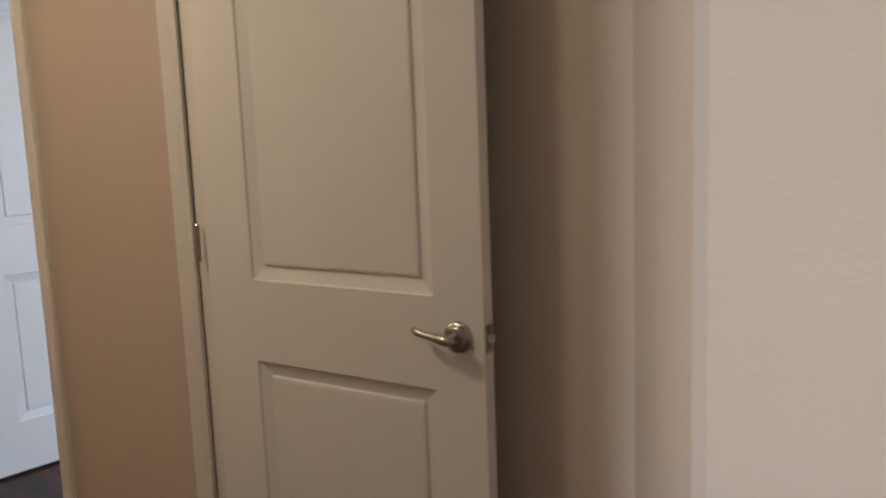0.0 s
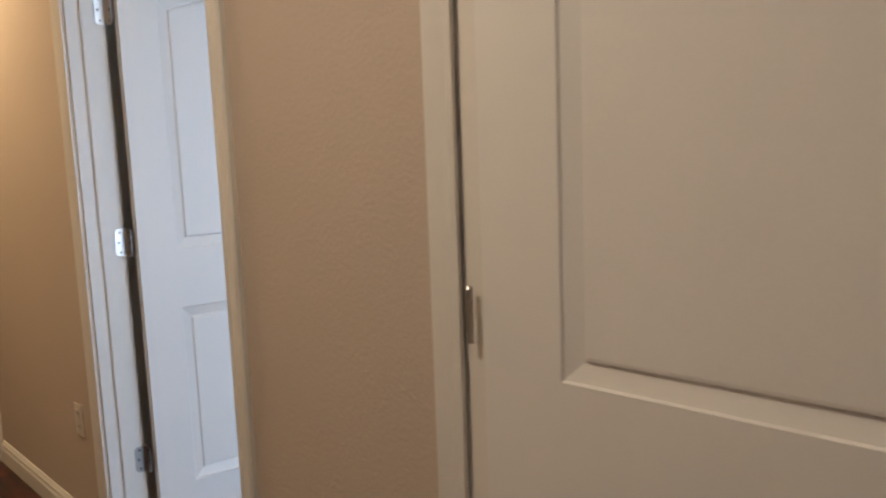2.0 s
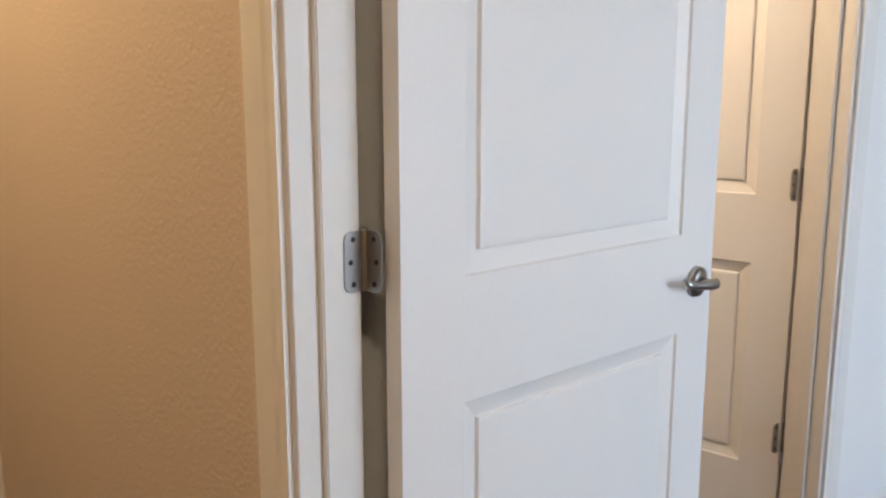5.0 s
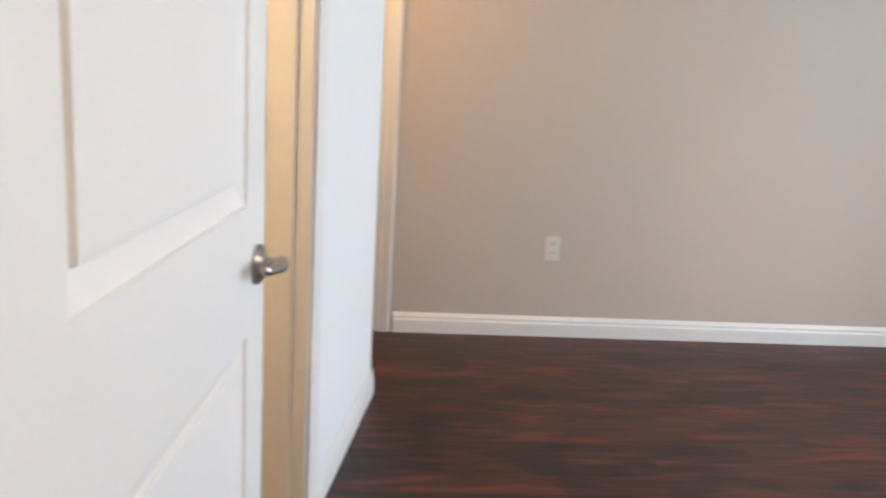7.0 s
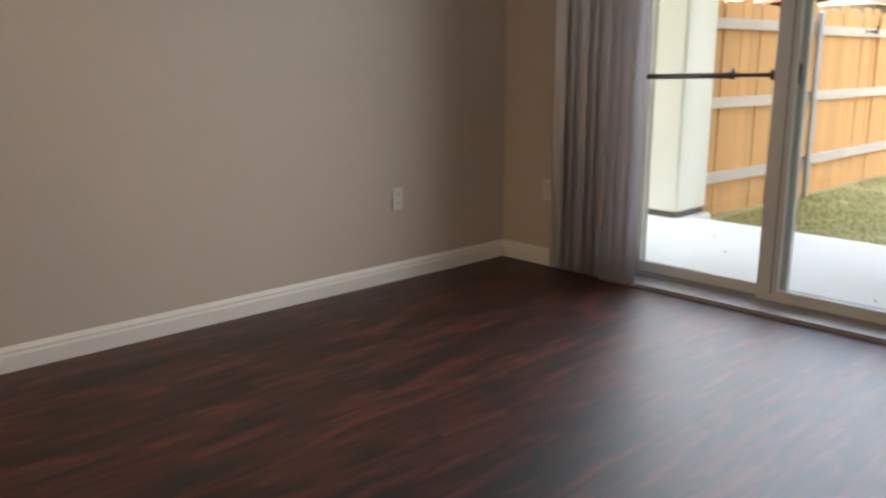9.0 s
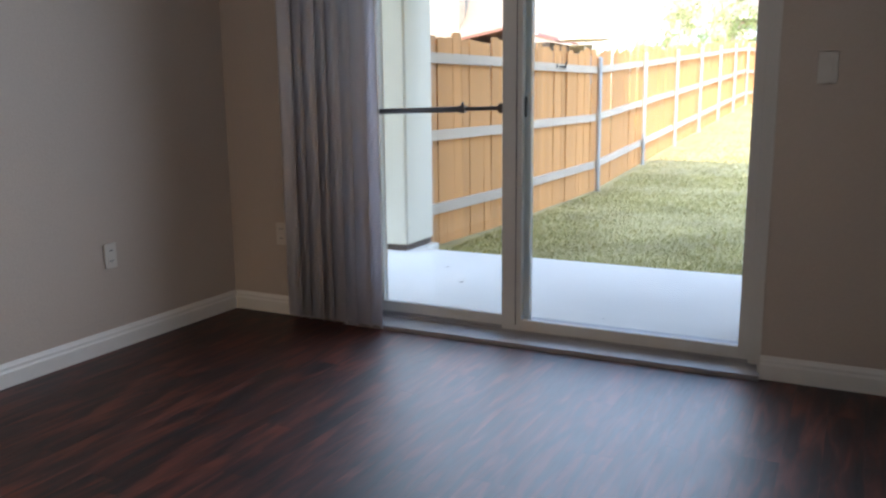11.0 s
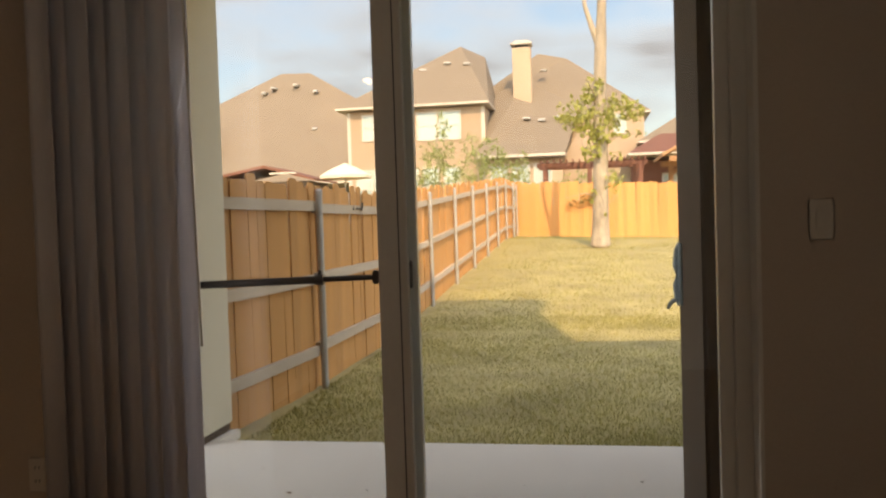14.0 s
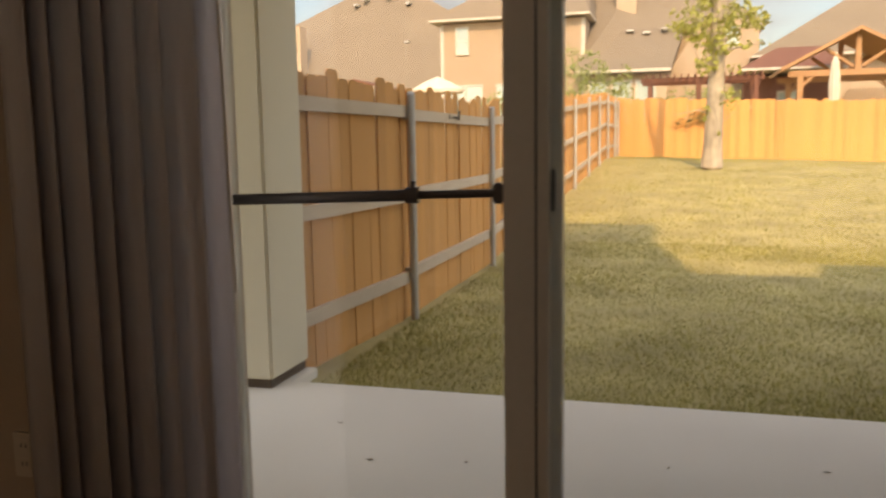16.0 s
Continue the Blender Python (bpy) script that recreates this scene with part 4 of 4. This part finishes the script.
lower = [(-6.35, 42.7, 4.55), (-1.95, 42.7, 4.55), (-1.2, 48.5, 7.6), (-4.2, 49.2, 9.2), (-5.8, 48.5, 8.6)]
prism(bm, lower, (0, 0, -0.2))
part("lower_roof", bm, SHINGLE, h2)
part("lower_fascia", boxes((-6.35, 42.62, 4.42, -1.95, 42.698, 4.555)), FASCIA, h2)
part("lower_wall", boxes((-6.0, 43.3, G0, -2.1, 48.5, 4.34)), BRICKY, h2)
bm = bmesh.new()
prism(bm, [(-2.1, 44.6, G0), (-2.1, 44.6, 4.5), (-0.4, 44.6, 7.0), (0.2, 44.6, 7.0), (2.0, 44.6, 6.6), (2.0, 44.6, G0)], (0, 4, 0))
part("gable_wall", bm, SIDING, h2)
ch = part("chimney", boxes((-4.82, 47.6, 6.6, -3.80, 48.5, 10.85), bevel=0.02), BRICKY, h2, "pale brick chimney")
part("chimney_cap", boxes((-4.90, 47.5, 11.00, -3.72, 48.6, 11.12), (-4.72, 47.7, 11.12, -3.90, 48.4, 11.26), bevel=0.03), FASCIA, ch)
part("flue_gap", boxes((-4.68, 47.75, 10.85, -3.94, 48.35, 11.00)), DARK, ch)
far_window(h2, -12.5, -11.95, 5.75, 7.0, 43.97)
far_window(h2, -9.55, -8.6, 5.65, 7.0, 43.97)
far_window(h2, -8.45, -7.35, 5.65, 7.0, 43.97)
for x0 in (-12.9, -12.0, -10.4, -9.3, -8.2):
    far_window(h2, x0, x0 + 0.75, 2.2, 4.1, 43.97)
for x0 in (-5.7, -4.6, -3.5):
    far_window(h2, x0, x0 + 0.8, 1.9, 4.0, 43.28)
far_window(h2, 0.55, 1.05, 5.6, 6.5, 44.58)
for x, y, z in ((-9.6, 46.3, 9.6), (-8.3, 46.6, 9.95), (-7.2, 46.5, 9.85), (-3.2, 50.2, 9.9), (-4.0, 46.0, 6.65), (-3.2, 46.2, 6.55), (-2.3, 46.6, 6.75)):
    roof_vent(h2, x, y, z, 0.20)

h1 = thing("hip_roofed_house", Matrix.Translation((-1.3, 1.9, 1.25)) @ Matrix.Scale(1.5, 4) @ Matrix.Translation((1.3, -1.9, -1.25)), "single-storey house with a broad tan hipped roof", "house")
part("wall", boxes((-24.5, 37.0, 0.70, -14.2, 43.5, 3.0)), BRICKY, h1)
hip_roof("roof", h1, -25.5, -4.9, 35.5, 47.0, 3.2, [(-15.9, 41.2, 8.95), (-14.4, 41.2, 8.9)])
part("chimney", boxes((-18.15, 36.2, 3.0, -17.55, 36.9, 6.45)), BRICKY, h1, "pale sunlit brick chimney")
for x, y, z in ((-16.3, 40.0, 7.75), (-15.9, 40.2, 8.0), (-14.8, 40.3, 8.1), (-13.7, 40.0, 7.7), (-13.2, 38.2, 5.7)):
    roof_vent(h1, x, y, z, 0.12)

h3 = thing("gabled_house", pose(0, 0, 0), "brown-roofed house beyond the back fence", "house")
part("wall", boxes((2.2, 44.0, G0, 16.0, 54, 4.9)), BRICKY, h3)
hip_roof("roof", h3, 1.6, 17.0, 43.2, 55.0, 5.0, [(8.6, 48.5, 9.4), (11.0, 48.5, 9.4)])
hip_roof("porch_roof", h3, 0.9, 5.0, 39.6, 44.5, 4.15, [(2.6, 42.8, 5.25), (4.4, 42.8, 5.25)], REDWOOD)
part("porch_wall", boxes((1.2, 41.5, G0, 4.8, 43.2, 3.9)), REDWOOD, h3)
far_window(h3, 2.6, 3.4, 2.3, 3.2, 41.48)

shed = thing("garden_shed", pose(0, 0, 0), "low garden shed with a red tiled roof behind the side fence", "shed")
part("wall", boxes((-17.6, 36.2, 0.4, -13.0, 39.0, 3.30)), DARKBROWN, shed)
bm = bmesh.new()
prism(bm, [(-18.2, 35.8, 3.45), (-14.9, 35.8, 4.02), (-12.6, 35.8, 3.36), (-12.6, 35.8, 3.28), (-14.9, 35.8, 3.90), (-18.2, 35.8, 3.33)], (0, 3.4, 0))
part("roof", bm, REDWOOD, shed, "dull red roof")
part("verge_board", boxes((-14.6, 35.74, 3.60, -13.4, 35.798, 3.68)), FASCIA, shed)

gz = thing("timber_pavilion", pose(0, 0, 0), "open timber garden pavilion with a gabled roof", "pavilion")
GZ = 0.45
for x in (2.62, 6.35):
    for y in (35.0, 38.4):
        part("post", boxes((x - 0.10, y - 0.10, GZ, x + 0.10, y + 0.10, 3.55), bevel=0.01), TIMBER, gz)
for y in (35.0, 38.4):
    part("beam", boxes((2.2, y - 0.09, 3.40, 6.8, y + 0.09, 3.62), bevel=0.01), TIMBER, gz)
    part("king_post", boxes((4.40, y - 0.08, 3.62, 4.58, y + 0.08, 4.95), bevel=0.01), TIMBER, gz)
    for x0, x1 in ((2.9, 2.62), (6.1, 6.35)):
        bm = bmesh.new()
        rod(bm, (x1, y, 3.0), (x1 + (0.45 if x1 < 4 else -0.45), y, 3.45), 0.07, None, 6)
        part("knee_brace", bm, TIMBER, gz)
    for x0 in (3.45, 5.55):
        bm = bmesh.new()
        rod(bm, (4.49 + (x0 - 4.49) * 0.15, y, 3.7), (x0, y, 4.35), 0.07, None, 6)
        part("web_strut", bm, TIMBER, gz)
for sgn in (-1, 1):
    bm = bmesh.new()
    prism(bm, [(4.49, 34.6, 5.08), (4.49 + sgn * 2.55, 34.6, 3.72), (4.49 + sgn * 2.55, 34.6, 3.60), (4.49, 34.6, 4.95)], (0, 4.2, 0))
    part("roof_slope", bm, TIMBER, gz)
for k in range(14):
    bm = bmesh.new()
    rod(bm, (4.2 + 0.16 * k, 38.5, 1.9), (4.9 + 0.16 * k, 38.5, 3.1), 0.03, None, 6)
    part("lattice_slat", bm, TIMBER, gz)

pg = thing("red_pergola", pose(0, 0, 0), "dark red timber pergola behind the fence", "pergola")
for x in (-2.55, -0.9, 0.95):
    for y in (32.6, 34.2):
        part("post", boxes((x - 0.07, y - 0.07, 0.5, x + 0.07, y + 0.07, 3.22), bevel=0.008), REDWOOD, pg)
for y in (32.6, 34.2):
    part("beam", boxes((-2.85, y - 0.05, 3.20, 1.20, y + 0.05, 3.36), bevel=0.008), REDWOOD, pg)
for k in range(17):
    part("rafter", boxes((-2.7 + 0.235 * k, 32.2, 3.36, -2.64 + 0.235 * k, 34.6, 3.46)), REDWOOD, pg)


def parasol(m, label, open_canopy):
    u = thing("parasol", m, label, "parasol")
    bm = bmesh.new()
    rod(bm, (0, 0, 0), (0, 0, 3.3), 0.03, None, 10)
    part("pole", bm, STEEL, u)
    bm = bmesh.new()
    rings = ((0.02, 3.36), (0.55, 3.14), (1.02, 2.86), (1.02, 2.74)) if open_canopy else ((0.05, 3.45), (0.14, 3.2), (0.20, 2.4), (0.15, 1.6), (0.17, 1.35))
    rows = [[bm.verts.new((r * math.cos(a) * (1 if k % 2 or open_canopy else 0.8), r * math.sin(a) * (1 if k % 2 or open_canopy else 0.8), z)) for k, a in enumerate([2 * math.pi * k / 16 for k in range(16)])] for r, z in rings]
    for r0, r1 in zip(rows, rows[1:]):
        for k in range(16):
            bm.faces.new((r0[k], r0[(k + 1) % 16], r1[(k + 1) % 16], r1[k]))
    bm.faces.new(rows[0])
    part("canopy", bm, CANVAS, u)


parasol(pose(-10.45, 33.2, 0.40), "open cream patio parasol beyond the fence", True)
parasol(pose(3.60, 34.0, 0.55), "closed white parasol standing before the pavilion", False)

# ---- grass ----
gr = np.random.RandomState(3)


def blades(name, x0, x1, y0, y1, count, length, width):
    px, py = gr.uniform(x0, x1, count), y0 + (y1 - y0) * gr.uniform(0, 1, count) ** 1.3
    a, lean, hgt = gr.uniform(0, 6.283, count), gr.uniform(0.1, 0.9, count), length * gr.uniform(0.4, 1.2, count)
    verts = np.zeros((count, 3, 3))
    base = np.array([ground_z(u, v) for u, v in zip(px, py)])
    for k, sgn in ((0, -1), (1, 1)):
        verts[:, k] = np.stack([px + sgn * width * np.cos(a), py + sgn * width * np.sin(a), base - 0.01], 1)
    verts[:, 2] = np.stack([px - np.sin(a) * hgt * lean, py + np.cos(a) * hgt * lean, base + hgt], 1)
    mesh = bpy.data.meshes.new(name)
    mesh.from_pydata(verts.reshape(-1, 3).tolist(), [], np.arange(count * 3).reshape(-1, 3).tolist())
    mesh.materials.append(GRASS)
    return tagged(new(name, mesh), "short dry lawn grass blades", "grass", kind="stuff")


blades("grass", -3.5, 4.5, 6.57, 13.0, 130000, 0.032, 0.0035)
blades("grass", -3.45, 8.0, 12.0, 29.7, 90000, 0.034, 0.007)

# ---- floor planks ----
def plank_mesh():
    bm = bmesh.new()
    box(bm, -0.06053, -0.5, -0.006, 0.06053, 0.5, 0.0)
    top = [e for e in bm.edges if all(v.co.z > -0.001 for v in e.verts) and abs(e.verts[0].co.x - e.verts[1].co.x) < 1e-6]
    bmesh.ops.bevel(bm, geom=top, offset=0.0002, segments=1, affect="EDGES")
    mesh = bpy.data.meshes.new("plank")
    bm.to_mesh(mesh)
    bm.free()
    mesh.materials.append(WOOD)
    return mesh


PLANK = plank_mesh()
plank_rng = random.Random(9)


def lay(x0, x1, y0, y1):
    x = x0 + 0.061
    while x < x1 - 0.05:
        y = y0 - plank_rng.uniform(0, 1.1)
        while y < y1:
            a, b = max(y, y0), min(y + 1.22, y1)
            if b - a > 0.02:
                ob = new("plank", PLANK)
                ob.parent = floor
                ob.matrix_basis = Matrix.Translation((x, (a + b) / 2, 0.0)) @ Matrix.Diagonal((1, b - a - 0.0002, 1, 1))
            y += 1.22
        x += 0.1211


lay(WX, HX, -0.75, PY - 0.001)
lay(HX, 1.45, -3.09, 2.2)
